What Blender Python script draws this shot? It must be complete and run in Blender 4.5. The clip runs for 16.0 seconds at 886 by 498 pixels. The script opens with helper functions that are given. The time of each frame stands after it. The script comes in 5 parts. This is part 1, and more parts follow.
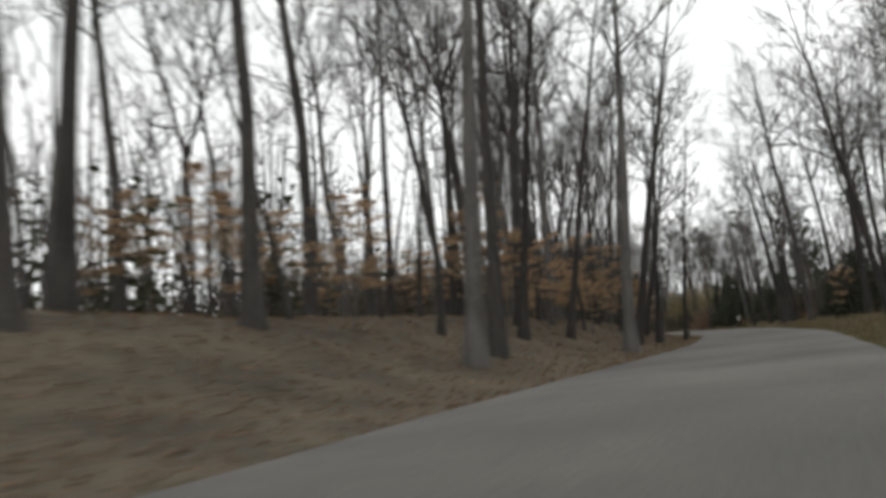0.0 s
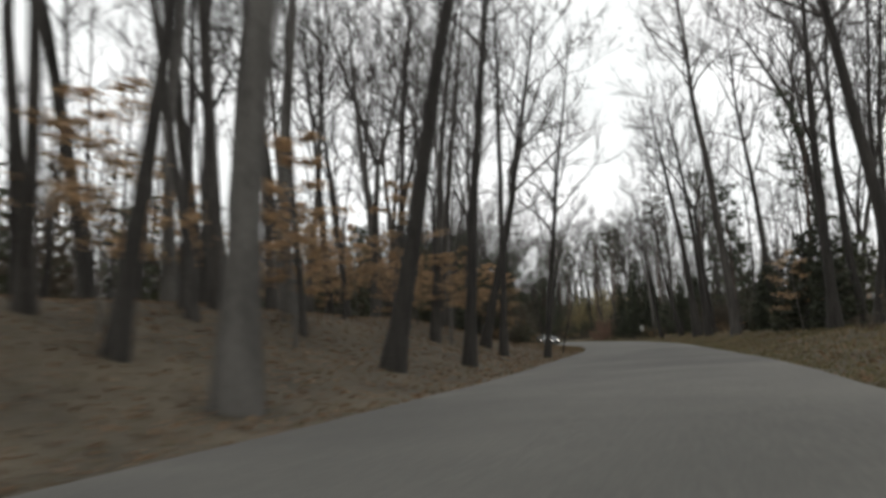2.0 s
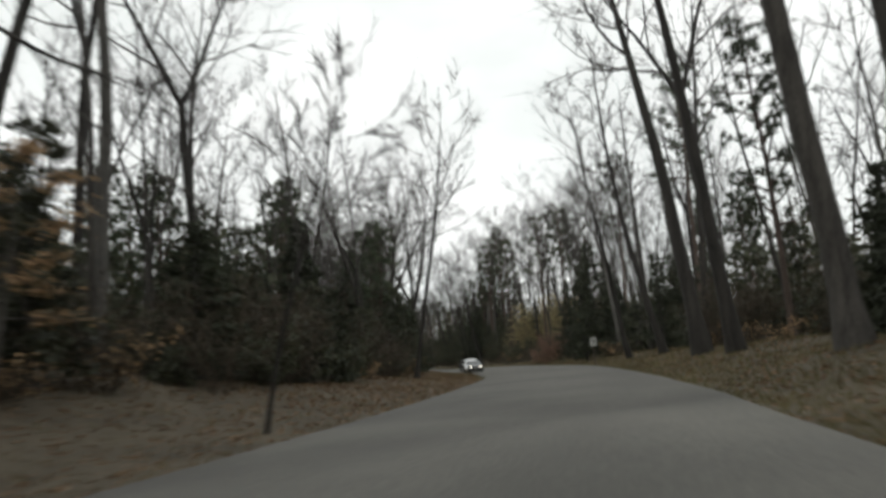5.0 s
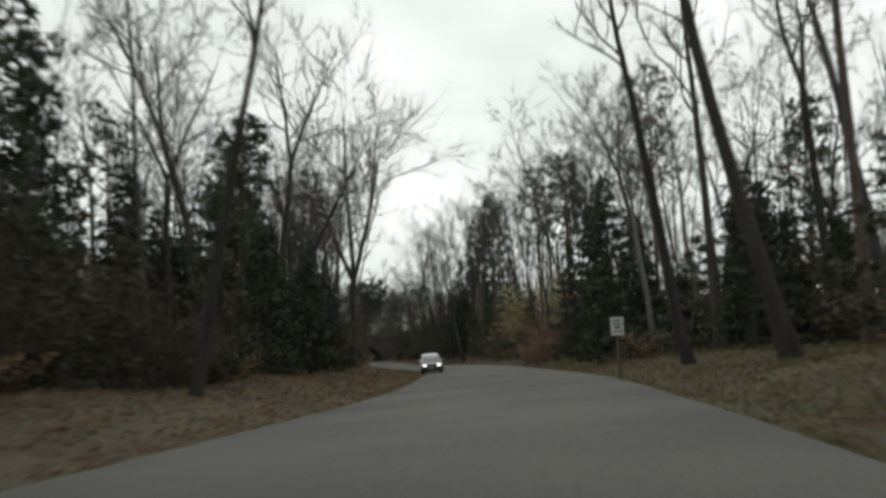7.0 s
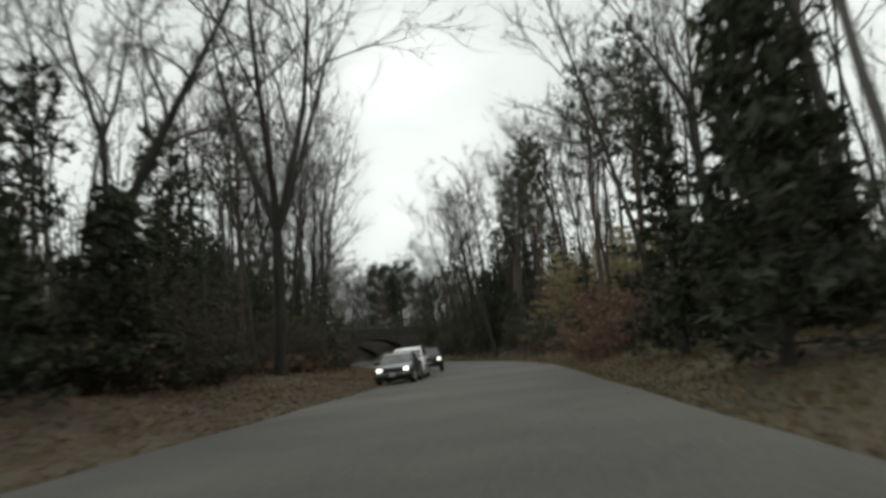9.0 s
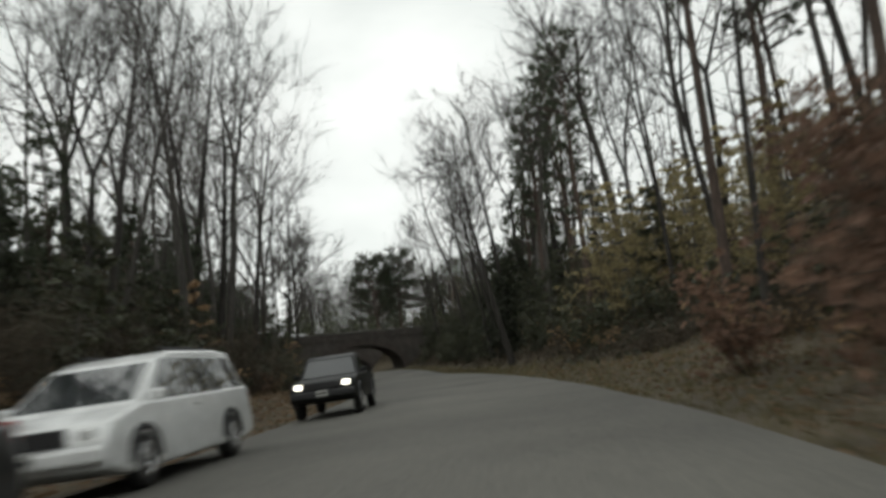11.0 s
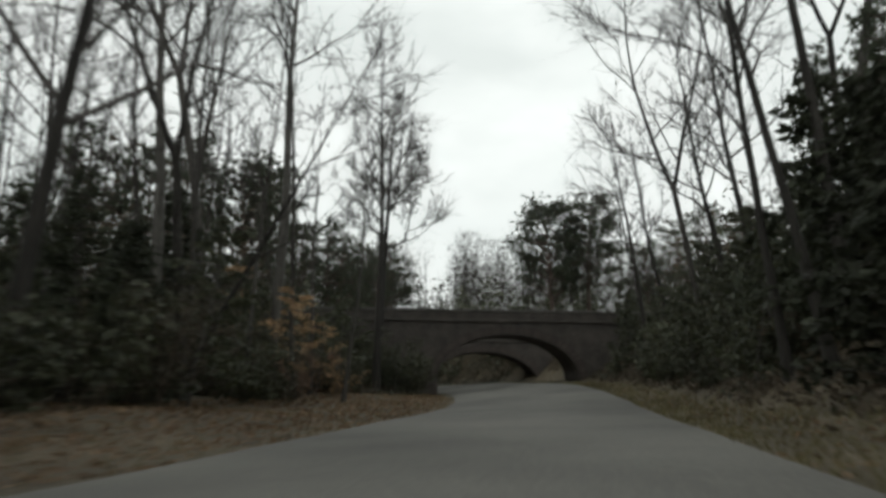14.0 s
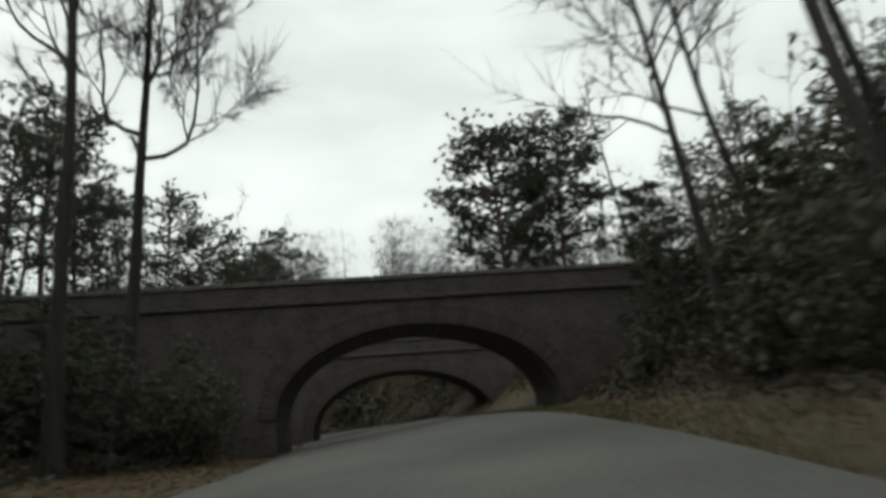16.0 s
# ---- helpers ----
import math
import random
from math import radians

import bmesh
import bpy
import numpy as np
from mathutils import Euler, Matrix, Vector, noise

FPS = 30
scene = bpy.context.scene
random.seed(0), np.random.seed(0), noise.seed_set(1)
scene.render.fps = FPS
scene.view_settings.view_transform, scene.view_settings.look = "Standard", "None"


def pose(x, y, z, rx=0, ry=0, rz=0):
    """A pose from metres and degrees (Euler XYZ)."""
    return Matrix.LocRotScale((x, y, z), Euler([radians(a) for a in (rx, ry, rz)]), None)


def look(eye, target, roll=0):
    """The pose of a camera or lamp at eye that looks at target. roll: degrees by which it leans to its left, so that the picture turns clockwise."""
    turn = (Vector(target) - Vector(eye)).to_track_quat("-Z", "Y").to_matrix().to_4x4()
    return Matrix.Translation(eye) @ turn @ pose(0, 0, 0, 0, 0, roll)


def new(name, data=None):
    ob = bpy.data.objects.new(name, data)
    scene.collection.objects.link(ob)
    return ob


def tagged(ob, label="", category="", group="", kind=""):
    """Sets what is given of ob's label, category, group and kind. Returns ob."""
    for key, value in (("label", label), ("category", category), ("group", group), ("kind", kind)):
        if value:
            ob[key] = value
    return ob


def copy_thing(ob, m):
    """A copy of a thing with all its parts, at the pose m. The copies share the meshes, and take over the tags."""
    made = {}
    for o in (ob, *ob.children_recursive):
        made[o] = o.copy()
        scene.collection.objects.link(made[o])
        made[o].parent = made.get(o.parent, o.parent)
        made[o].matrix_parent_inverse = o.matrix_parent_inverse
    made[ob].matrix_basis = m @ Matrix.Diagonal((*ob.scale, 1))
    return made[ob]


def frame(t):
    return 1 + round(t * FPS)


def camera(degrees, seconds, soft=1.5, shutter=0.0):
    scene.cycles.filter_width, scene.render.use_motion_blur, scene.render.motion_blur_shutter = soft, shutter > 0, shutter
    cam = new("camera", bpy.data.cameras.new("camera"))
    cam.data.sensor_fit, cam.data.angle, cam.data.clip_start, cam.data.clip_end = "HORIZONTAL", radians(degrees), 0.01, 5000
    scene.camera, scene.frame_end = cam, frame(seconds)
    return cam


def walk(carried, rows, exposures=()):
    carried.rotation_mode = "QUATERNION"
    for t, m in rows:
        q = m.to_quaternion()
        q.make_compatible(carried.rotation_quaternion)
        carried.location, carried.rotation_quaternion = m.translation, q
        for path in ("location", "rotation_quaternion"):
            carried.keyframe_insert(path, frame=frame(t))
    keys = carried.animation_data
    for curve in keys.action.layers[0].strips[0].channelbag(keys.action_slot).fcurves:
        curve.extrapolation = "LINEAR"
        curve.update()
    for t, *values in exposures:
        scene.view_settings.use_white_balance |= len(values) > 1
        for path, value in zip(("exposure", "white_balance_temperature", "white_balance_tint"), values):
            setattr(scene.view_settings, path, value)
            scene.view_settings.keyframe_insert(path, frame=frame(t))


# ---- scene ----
cam = camera(61.3, 16.0, soft=3.4, shutter=0.6)

PATH = [
    (0, (-21.661, -90.128, 1.250), (-21.962, -88.169, 1.514), -4.96),
    (0.5, (-19.661, -82.030, 1.250), (-19.853, -80.063, 1.553), -3.63),
    (1, (-17.590, -74.005, 1.250), (-17.756, -72.035, 1.554), -3.65),
    (1.5, (-15.362, -66.118, 1.250), (-15.518, -64.139, 1.492), -2.83),
    (2, (-13.122, -58.332, 1.250), (-13.234, -56.351, 1.499), -2.37),
    (2.5, (-10.922, -50.605, 1.250), (-11.004, -48.622, 1.502), -3.07),
    (3, (-8.905, -42.987, 1.250), (-8.972, -41.009, 1.533), -4.19),
    (3.5, (-7.042, -35.372, 1.250), (-7.084, -33.396, 1.556), -5.14),
    (6, (0.374, 3.358, 1.250), (0.361, 5.334, 1.557), -3.26),
    (6.5, (1.516, 11.267, 1.250), (1.476, 13.247, 1.525), -1.52),
    (7, (2.545, 19.168, 1.250), (2.484, 21.146, 1.542), -2.49),
    (7.5, (3.423, 26.971, 1.250), (3.349, 28.952, 1.519), -3.91),
    (8, (4.265, 34.697, 1.250), (4.133, 36.672, 1.539), -2.67),
    (8.5, (4.948, 42.485, 1.250), (4.799, 44.459, 1.531), -4.68),
    (9, (5.405, 50.348, 1.250), (5.198, 52.317, 1.532), -4.24),
    (11.5, (4.336, 90.356, 1.250), (4.053, 92.312, 1.560), -6.54),
    (12, (3.614, 98.257, 1.250), (3.271, 100.203, 1.560), -5.74),
    (12.5, (2.645, 106.211, 1.250), (2.203, 108.139, 1.548), -3.77),
    (13, (1.325, 114.202, 1.250), (0.730, 116.085, 1.573), -1.97),
    (13.5, (-0.124, 122.162, 1.250), (-0.869, 123.990, 1.574), -1.56),
    (14, (-1.662, 130.028, 1.250), (-2.485, 131.818, 1.601), 0.56),
    (14.5, (-3.515, 137.971, 1.250), (-4.208, 139.796, 1.682), -4.41),
    (15, (-5.636, 145.833, 1.250), (-6.162, 147.715, 1.679), -6.92),
    (15.5, (-7.825, 153.741, 1.250), (-8.433, 155.602, 1.663), -6.81),
    (16, (-9.973, 161.584, 1.250), (-10.709, 163.391, 1.690), -4.29),
]
EXPOSURES = [(0, -0.05, 6500, 10), (3.5, -0.05, 6500, 10), (6, -0.24, 6500, 5), (9, -0.34, 6500, 4), (11.5, -0.3, 6550, 5), (14, -0.33, 6450, 4), (16, -0.4, 6450, 1)]
walk(cam, [(t, look(eye, target, roll)) for t, eye, target, roll in PATH], EXPOSURES)

# ---- light: an overcast winter sky, a broad weak sun behind the cloud ----
SUN_UP, SUN_TURN = radians(38), radians(200)
world = bpy.data.worlds.new("overcast_sky")
scene.world = world
world.use_nodes = True
wn, wl = world.node_tree.nodes, world.node_tree.links
wn.clear()
w_out = wn.new("ShaderNodeOutputWorld")
w_bg = wn.new("ShaderNodeBackground")
w_sky = wn.new("ShaderNodeTexSky")
w_sky.sky_type, w_sky.sun_disc, w_sky.sun_elevation, w_sky.sun_rotation = "NISHITA", False, SUN_UP, SUN_TURN
w_grey = wn.new("ShaderNodeHueSaturation")
w_grey.inputs["Saturation"].default_value, w_grey.inputs["Value"].default_value = 0.25, 0.07
w_co = wn.new("ShaderNodeTexCoord")
w_map = wn.new("ShaderNodeMapping")
w_map.inputs["Scale"].default_value = (2.2, 2.2, 5.5)
w_noise = wn.new("ShaderNodeTexNoise")
w_noise.inputs["Scale"].default_value, w_noise.inputs["Detail"].default_value = 1.4, 5
w_ramp = wn.new("ShaderNodeValToRGB")
w_ramp.color_ramp.elements[0].position, w_ramp.color_ramp.elements[0].color = 0.34, (1.17, 1.20, 1.19, 1)
w_ramp.color_ramp.elements[1].position, w_ramp.color_ramp.elements[1].color = 0.60, (1.45, 1.46, 1.45, 1)
w_mix = wn.new("ShaderNodeMixRGB")
w_mix.inputs["Fac"].default_value = 0.88
wl.new(w_sky.outputs[0], w_grey.inputs["Color"])
wl.new(w_co.outputs["Generated"], w_map.inputs[0])
wl.new(w_map.outputs[0], w_noise.inputs["Vector"])
wl.new(w_noise.outputs[0], w_ramp.inputs[0])
wl.new(w_grey.outputs[0], w_mix.inputs[1])
wl.new(w_ramp.outputs[0], w_mix.inputs[2])
wl.new(w_mix.outputs[0], w_bg.inputs[0])
wl.new(w_bg.outputs[0], w_out.inputs[0])
w_bg.inputs[1].default_value = 1.0

sun = new("sun", bpy.data.lights.new("sun", "SUN"))
sun.data.energy, sun.data.angle, sun.data.color = 0.5, radians(25), (1.0, 0.97, 0.92)
sun.matrix_world = pose(0, 0, 60, 90 - math.degrees(SUN_UP), 0, 180 - math.degrees(SUN_TURN))


# ---- materials ----
def surface(name, low, high, scale=4.0, rough=0.85, bump=0.3, stretch=(1, 1, 1), fine=9.0, metal=0.0, spread=0.25, by_piece=0.0):
    """A matt surface: two scales of noise between two colours, fine relief, and some change from piece to piece."""
    m = bpy.data.materials.new(name)
    m.use_nodes = True
    n, l = m.node_tree.nodes, m.node_tree.links
    b = n["Principled BSDF"]
    b.inputs["Roughness"].default_value, b.inputs["Metallic"].default_value = rough, metal
    co, mp = n.new("ShaderNodeTexCoord"), n.new("ShaderNodeMapping")
    mp.inputs["Scale"].default_value = stretch
    l.new(co.outputs["Object"], mp.inputs[0])
    big, small = n.new("ShaderNodeTexNoise"), n.new("ShaderNodeTexNoise")
    big.inputs["Scale"].default_value, big.inputs["Detail"].default_value = scale, 4
    small.inputs["Scale"].default_value, small.inputs["Detail"].default_value = scale * fine, 3
    for t in (big, small):
        l.new(mp.outputs[0], t.inputs["Vector"])
    add = n.new("ShaderNodeMath")
    add.operation = "MULTIPLY_ADD"
    add.inputs[1].default_value = 0.45
    l.new(small.outputs[0], add.inputs[0])
    half = n.new("ShaderNodeMath")
    half.operation = "MULTIPLY"
    half.inputs[1].default_value = 0.55
    l.new(big.outputs[0], half.inputs[0])
    l.new(half.outputs[0], add.inputs[2])
    ramp = n.new("ShaderNodeValToRGB")
    ramp.color_ramp.elements[0].position, ramp.color_ramp.elements[0].color = 0.5 - spread / 2, (*low, 1)
    ramp.color_ramp.elements[1].position, ramp.color_ramp.elements[1].color = 0.5 + spread / 2, (*high, 1)
    l.new(add.outputs[0], ramp.inputs[0])
    last = ramp.outputs[0]
    if by_piece:
        info, hsv, rng = n.new("ShaderNodeNewGeometry"), n.new("ShaderNodeHueSaturation"), n.new("ShaderNodeMapRange")
        oi, mixr = n.new("ShaderNodeObjectInfo"), n.new("ShaderNodeMath")
        mixr.operation = "ADD"
        l.new(info.outputs["Random Per Island"], mixr.inputs[0])
        l.new(oi.outputs["Random"], mixr.inputs[1])
        rng.inputs["From Max"].default_value = 2.0
        rng.inputs["To Min"].default_value, rng.inputs["To Max"].default_value = 1 - by_piece, 1 + by_piece
        l.new(mixr.outputs[0], rng.inputs["Value"])
        l.new(rng.outputs[0], hsv.inputs["Value"])
        l.new(last, hsv.inputs["Color"])
        last = hsv.outputs[0]
    l.new(last, b.inputs["Base Color"])
    if bump:
        bp = n.new("ShaderNodeBump")
        bp.inputs["Strength"].default_value, bp.inputs["Distance"].default_value = bump, 0.03
        l.new(add.outputs[0], bp.inputs["Height"])
        l.new(bp.outputs[0], b.inputs["Normal"])
    return m


def plain(name, colour, rough=0.5, metal=0.0, emit=0.0, coat=0.0):
    m = surface(name, tuple(c * 0.85 for c in colour), tuple(min(1, c * 1.12) for c in colour), 3.0, rough, 0.04, metal=metal)
    b = m.node_tree.nodes["Principled BSDF"]
    b.inputs["Coat Weight"].default_value = coat
    if emit:
        b.inputs["Emission Color"].default_value, b.inputs["Emission Strength"].default_value = (1, 0.93, 0.8, 1), emit
    return m


BARK = surface("grey_bark", (0.024, 0.0215, 0.019), (0.072, 0.066, 0.058), 1.6, 0.95, 0.8, (3, 3, 0.35), 8, by_piece=0.45)
# the grey bark's pattern again in darker tones, with less change from piece to piece
BARK_DARK = surface("dark_grey_bark", (0.014, 0.0125, 0.011), (0.042, 0.038, 0.033), 1.6, 0.95, 0.8, (3, 3, 0.35), 8, by_piece=0.35)
BARK_PALE = surface("pale_smooth_bark", (0.06, 0.056, 0.05), (0.135, 0.127, 0.115), 1.3, 0.9, 0.3, (2, 2, 0.5), 7, by_piece=0.3)
BARK_PINE = surface("scaly_pine_bark", (0.045, 0.033, 0.027), (0.11, 0.08, 0.065), 2.2, 0.95, 0.9, (3, 3, 0.6), 6, by_piece=0.3)
TWIG = surface("bare_twig_bark", (0.045, 0.0405, 0.037), (0.095, 0.087, 0.079), 1.2, 0.95, 0, by_piece=0.35)
NEEDLE = surface("pine_needles", (0.032, 0.043, 0.026), (0.08, 0.096, 0.055), 1.5, 0.7, 0, by_piece=0.5)
CEDAR = surface("cedar_foliage", (0.022, 0.028, 0.017), (0.06, 0.066, 0.04), 1.3, 0.8, 0, by_piece=0.5)
HOLLY = surface("evergreen_leaves", (0.03, 0.035, 0.02), (0.078, 0.083, 0.045), 1.7, 0.55, 0, by_piece=0.55)
BEECH = surface("dry_beech_leaves", (0.31, 0.2, 0.105), (0.56, 0.385, 0.225), 1.1, 0.8, 0, by_piece=0.45)
YELLOW = surface("yellowed_leaves", (0.24, 0.2, 0.1), (0.45, 0.375, 0.2), 1.1, 0.8, 0, by_piece=0.45)
RUSSET = surface("russet_leaves", (0.14, 0.083, 0.06), (0.27, 0.17, 0.12), 1.1, 0.8, 0, by_piece=0.45)
BRUSH = surface("dry_brush", (0.05, 0.04, 0.03), (0.12, 0.097, 0.07), 1.4, 0.9, 0, by_piece=0.5)
LITTER = surface("leaf_litter_ground", (0.039, 0.031, 0.019), (0.104, 0.083, 0.053), 0.35, 0.95, 0.9, fine=22)
LEAF = surface("fallen_leaf", (0.11, 0.068, 0.041), (0.29, 0.193, 0.12), 0.6, 0.85, 0, by_piece=0.55)
GRASS = surface("winter_grass", (0.065, 0.06, 0.028), (0.16, 0.14, 0.068), 0.5, 0.9, 0, by_piece=0.45)
ROAD = surface("exposed_aggregate_concrete", (0.078, 0.075, 0.066), (0.14, 0.135, 0.117), 0.22, 0.88, 0.35, fine=60)


def thin_leaf(m, share):
    """Lets light through a leaf."""
    n, l = m.node_tree.nodes, m.node_tree.links
    b, out = n["Principled BSDF"], n["Material Output"]
    through_, mix = n.new("ShaderNodeBsdfTranslucent"), n.new("ShaderNodeMixShader")
    l.new(b.inputs["Base Color"].links[0].from_socket, through_.inputs["Color"])
    mix.inputs[0].default_value = share
    l.new(b.outputs[0], mix.inputs[1])
    l.new(through_.outputs[0], mix.inputs[2])
    l.new(mix.outputs[0], out.inputs["Surface"])


for m in (BEECH, YELLOW, RUSSET, LEAF, GRASS):
    thin_leaf(m, 0.42)
for m in (HOLLY, CEDAR, NEEDLE, BRUSH):
    thin_leaf(m, 0.25)


def worn_road():
    """Broad stains, darker wheel-worn patches and pale aggregate grains over the concrete."""
    n, l = ROAD.node_tree.nodes, ROAD.node_tree.links
    b = n["Principled BSDF"]
    co, stain, grain = n.new("ShaderNodeTexCoord"), n.new("ShaderNodeTexNoise"), n.new("ShaderNodeTexVoronoi")
    stain.inputs["Scale"].default_value, stain.inputs["Detail"].default_value = 0.09, 6
    grain.inputs["Scale"].default_value = 38
    for t in (stain, grain):
        l.new(co.outputs["Object"], t.inputs["Vector"])
    r1, r2, m1, m2 = n.new("ShaderNodeMapRange"), n.new("ShaderNodeMapRange"), n.new("ShaderNodeMixRGB"), n.new("ShaderNodeMixRGB")
    r1.inputs["From Min"].default_value, r1.inputs["From Max"].default_value = 0.35, 0.65
    r1.inputs["To Min"].default_value, r1.inputs["To Max"].default_value = 0.72, 1.18
    r2.inputs["From Max"].default_value = 0.7
    r2.inputs["To Min"].default_value, r2.inputs["To Max"].default_value = 1.3, 0.8
    l.new(stain.outputs[0], r1.inputs["Value"])
    l.new(grain.outputs["Distance"], r2.inputs["Value"])
    old = b.inputs["Base Color"].links[0].from_socket
    for m, first, second in ((m1, old, r1.outputs[0]), (m2, m1.outputs[0], r2.outputs[0])):
        m.blend_type = "MULTIPLY"
        m.inputs[0].default_value = 1.0
        l.new(first, m.inputs[1])
        l.new(second, m.inputs[2])
    l.new(m2.outputs[0], b.inputs["Base Color"])


worn_road()
BRICK_DARK = surface("dark_arch_brick", (0.032, 0.027, 0.0245), (0.07, 0.056, 0.049), 2.5, 0.9, 0.5, fine=8, by_piece=0.35)
STONE = surface("weathered_coping_stone", (0.055, 0.052, 0.047), (0.115, 0.11, 0.1), 1.5, 0.9, 0.4, fine=10, by_piece=0.2)
RUBBER = plain("tyre_rubber", (0.02, 0.02, 0.02), 0.9)
CHROME = plain("bright_metal", (0.55, 0.55, 0.56), 0.25, 1.0)
BLACK = plain("black_plastic", (0.02, 0.02, 0.022), 0.6)
GLASS = plain("dark_car_glass", (0.02, 0.024, 0.027), 0.06, coat=1.0)
LAMP_ON = plain("lit_headlamp", (0.85, 0.83, 0.78), 0.2, emit=4.0)
LAMP_OFF = plain("headlamp_lens", (0.65, 0.66, 0.66), 0.15, coat=1.0)
GREY_PAINT = plain("dark_grey_car_paint", (0.035, 0.036, 0.038), 0.35, 0.5, coat=0.7)
WHITE_PAINT = plain("white_car_paint", (0.74, 0.75, 0.75), 0.3, coat=1.0)
DARK_PAINT = plain("black_truck_paint", (0.009, 0.01, 0.01), 0.4, coat=0.08)
DARK_PAINT.node_tree.nodes["Principled BSDF"].inputs["Specular IOR Level"].default_value = 0.2
SIGN_WHITE = plain("sign_white", (0.44, 0.44, 0.42), 0.5)
POST_WOOD = surface("weathered_post_wood", (0.05, 0.042, 0.034), (0.11, 0.095, 0.075), 2, 0.9, 0.4, (4, 4, .4))


def brickwork(name):
    """Red-brown brick in mortar for a wall that stays far off."""
    m = surface(name, (0.036, 0.0325, 0.0295), (0.078, 0.067, 0.06), 0.8, 0.92, 0)
    n, l = m.node_tree.nodes, m.node_tree.links
    b = n["Principled BSDF"]
    co, mp, br = n.new("ShaderNodeTexCoord"), n.new("ShaderNodeMapping"), n.new("ShaderNodeTexBrick")
    mp.inputs["Rotation"].default_value = (radians(90), 0, 0)
    br.inputs["Scale"].default_value = 1.0
    br.inputs["Brick Width"].default_value, br.inputs["Row Height"].default_value, br.inputs["Mortar Size"].default_value = 0.23, 0.077, 0.006
    l.new(co.outputs["Object"], mp.inputs[0])
    l.new(mp.outputs[0], br.inputs["Vector"])
    old = b.inputs["Base Color"].links[0].from_socket
    mul = n.new("ShaderNodeMixRGB")
    mul.blend_type = "MULTIPLY"
    mul.inputs[0].default_value = 0.8
    br.inputs["Color1"].default_value, br.inputs["Color2"].default_value, br.inputs["Mortar"].default_value = (0.75, 0.7, 0.68, 1), (1.2, 1.15, 1.1, 1), (1.5, 1.7, 1.75, 1)
    l.new(old, mul.inputs[1])
    l.new(br.outputs["Color"], mul.inputs[2])
    l.new(mul.outputs[0], b.inputs["Base Color"])
    bp = n.new("ShaderNodeBump")
    bp.inputs["Strength"].default_value, bp.inputs["Distance"].default_value, bp.invert = 0.5, 0.01, True
    l.new(br.outputs["Fac"], bp.inputs["Height"])
    l.new(bp.outputs[0], b.inputs["Normal"])
    return m


BRICK = brickwork("weathered_red_brick")


# ---- the course of the road ----
def course():
    """Points along the driven line every metre, from well behind the start to far past the bridge, with headings."""
    eye = [np.array(r[1][:2]) for r in PATH]
    pts = [np.array((eye[0][0] - 0.225 * k, eye[0][1] - 0.974 * k)) for k in range(110, 0, -5)] + eye
    p, h = eye[-1].copy(), math.radians(-16.5)
    for k in range(70):
        h -= math.radians(1.25) if k < 11 else 0 if k < 15 else math.radians(3.0) if k < 38 else 0
        p = p + 3.0 * np.array((math.sin(h), math.cos(h)))
        pts.append(p.copy())
    pts = np.array(pts)
    s = np.r_[0, np.cumsum(np.linalg.norm(np.diff(pts, axis=0), axis=1))]
    u = np.arange(0, s[-1], 1.0)
    xy = np.c_[np.interp(u, s, pts[:, 0]), np.interp(u, s, pts[:, 1])]
    k = np.ones(9) / 9
    pad = np.r_[np.repeat(xy[:1], 4, 0), xy, np.repeat(xy[-1:], 4, 0)]
    xy = np.c_[np.convolve(pad[:, 0], k, "valid"), np.convolve(pad[:, 1], k, "valid")]
    d = np.gradient(xy, axis=0)
    return xy, d / np.linalg.norm(d, axis=1)[:, None]


LINE, AHEAD = course()
EDGE_L, EDGE_R = -5.9, 2.35  # the road's edges, to the right of the driven line
BC, BA_ = np.array((-23.3, 190.7)), radians(28.0)  # the bridge's near face: its middle and turn
BU, BN = np.array((math.cos(BA_), math.sin(BA_))), np.array((-math.sin(BA_), math.cos(BA_)))
DECK, DEPTH, HALF, SECOND = 6.2, 5.6, 6.05, 18.5


def along(x, y):
    """For points: the place along the driven line in metres, and the offset to its right."""
    p = np.stack([np.ravel(x), np.ravel(y)], 1)
    idx = np.empty(len(p), int)
    for k in range(0, len(p), 4000):
        q = p[k:k + 4000]
        idx[k:k + 4000] = ((q[:, None, :] - LINE[None, ::2, :]) ** 2).sum(2).argmin(1) * 2
    idx = np.minimum(idx, len(LINE) - 1)
    a = AHEAD[idx]
    off = p - LINE[idx]
    return idx + (off * a).sum(1), off[:, 0] * a[:, 1] - off[:, 1] * a[:, 0]


S_BRIDGE = float(along([BC[0]], [BC[1]])[0][0])


def step(v, a, b):
    t = np.clip((v - a) / (b - a), 0, 1)
    return t * t * (3 - 2 * t)


BANK_L, BANK_R = 0.05, 0.36  # the road leans into its long left bend: the height of its two edges


def cross_fall(s, r):
    """The height of the leaning road at an offset to the right of the driven line; it leans most between the bridges."""
    more = step(s, S_BRIDGE - 45, S_BRIDGE - 8) * (1 - step(s, S_BRIDGE + 30, S_BRIDGE + 60))
    low, high = BANK_L - 0.25 * more, BANK_R + 0.4 * more
    return low + (high - low) * np.clip((r - EDGE_L) / (EDGE_R - EDGE_L), 0, 1)


def road_level(s):
    return 0.5 * step(s, S_BRIDGE - 38, S_BRIDGE - 4) - 0.6 * step(s, S_BRIDGE + 16, S_BRIDGE + 45)


def wobble(x, y, size, seed):
    return np.sin(x / size + seed) * np.cos(y / size * 1.13 + seed * 1.7) + 0.5 * np.sin((x + y) / size * 2.1 + seed * 3) * np.cos((x - y) / size * 1.7)


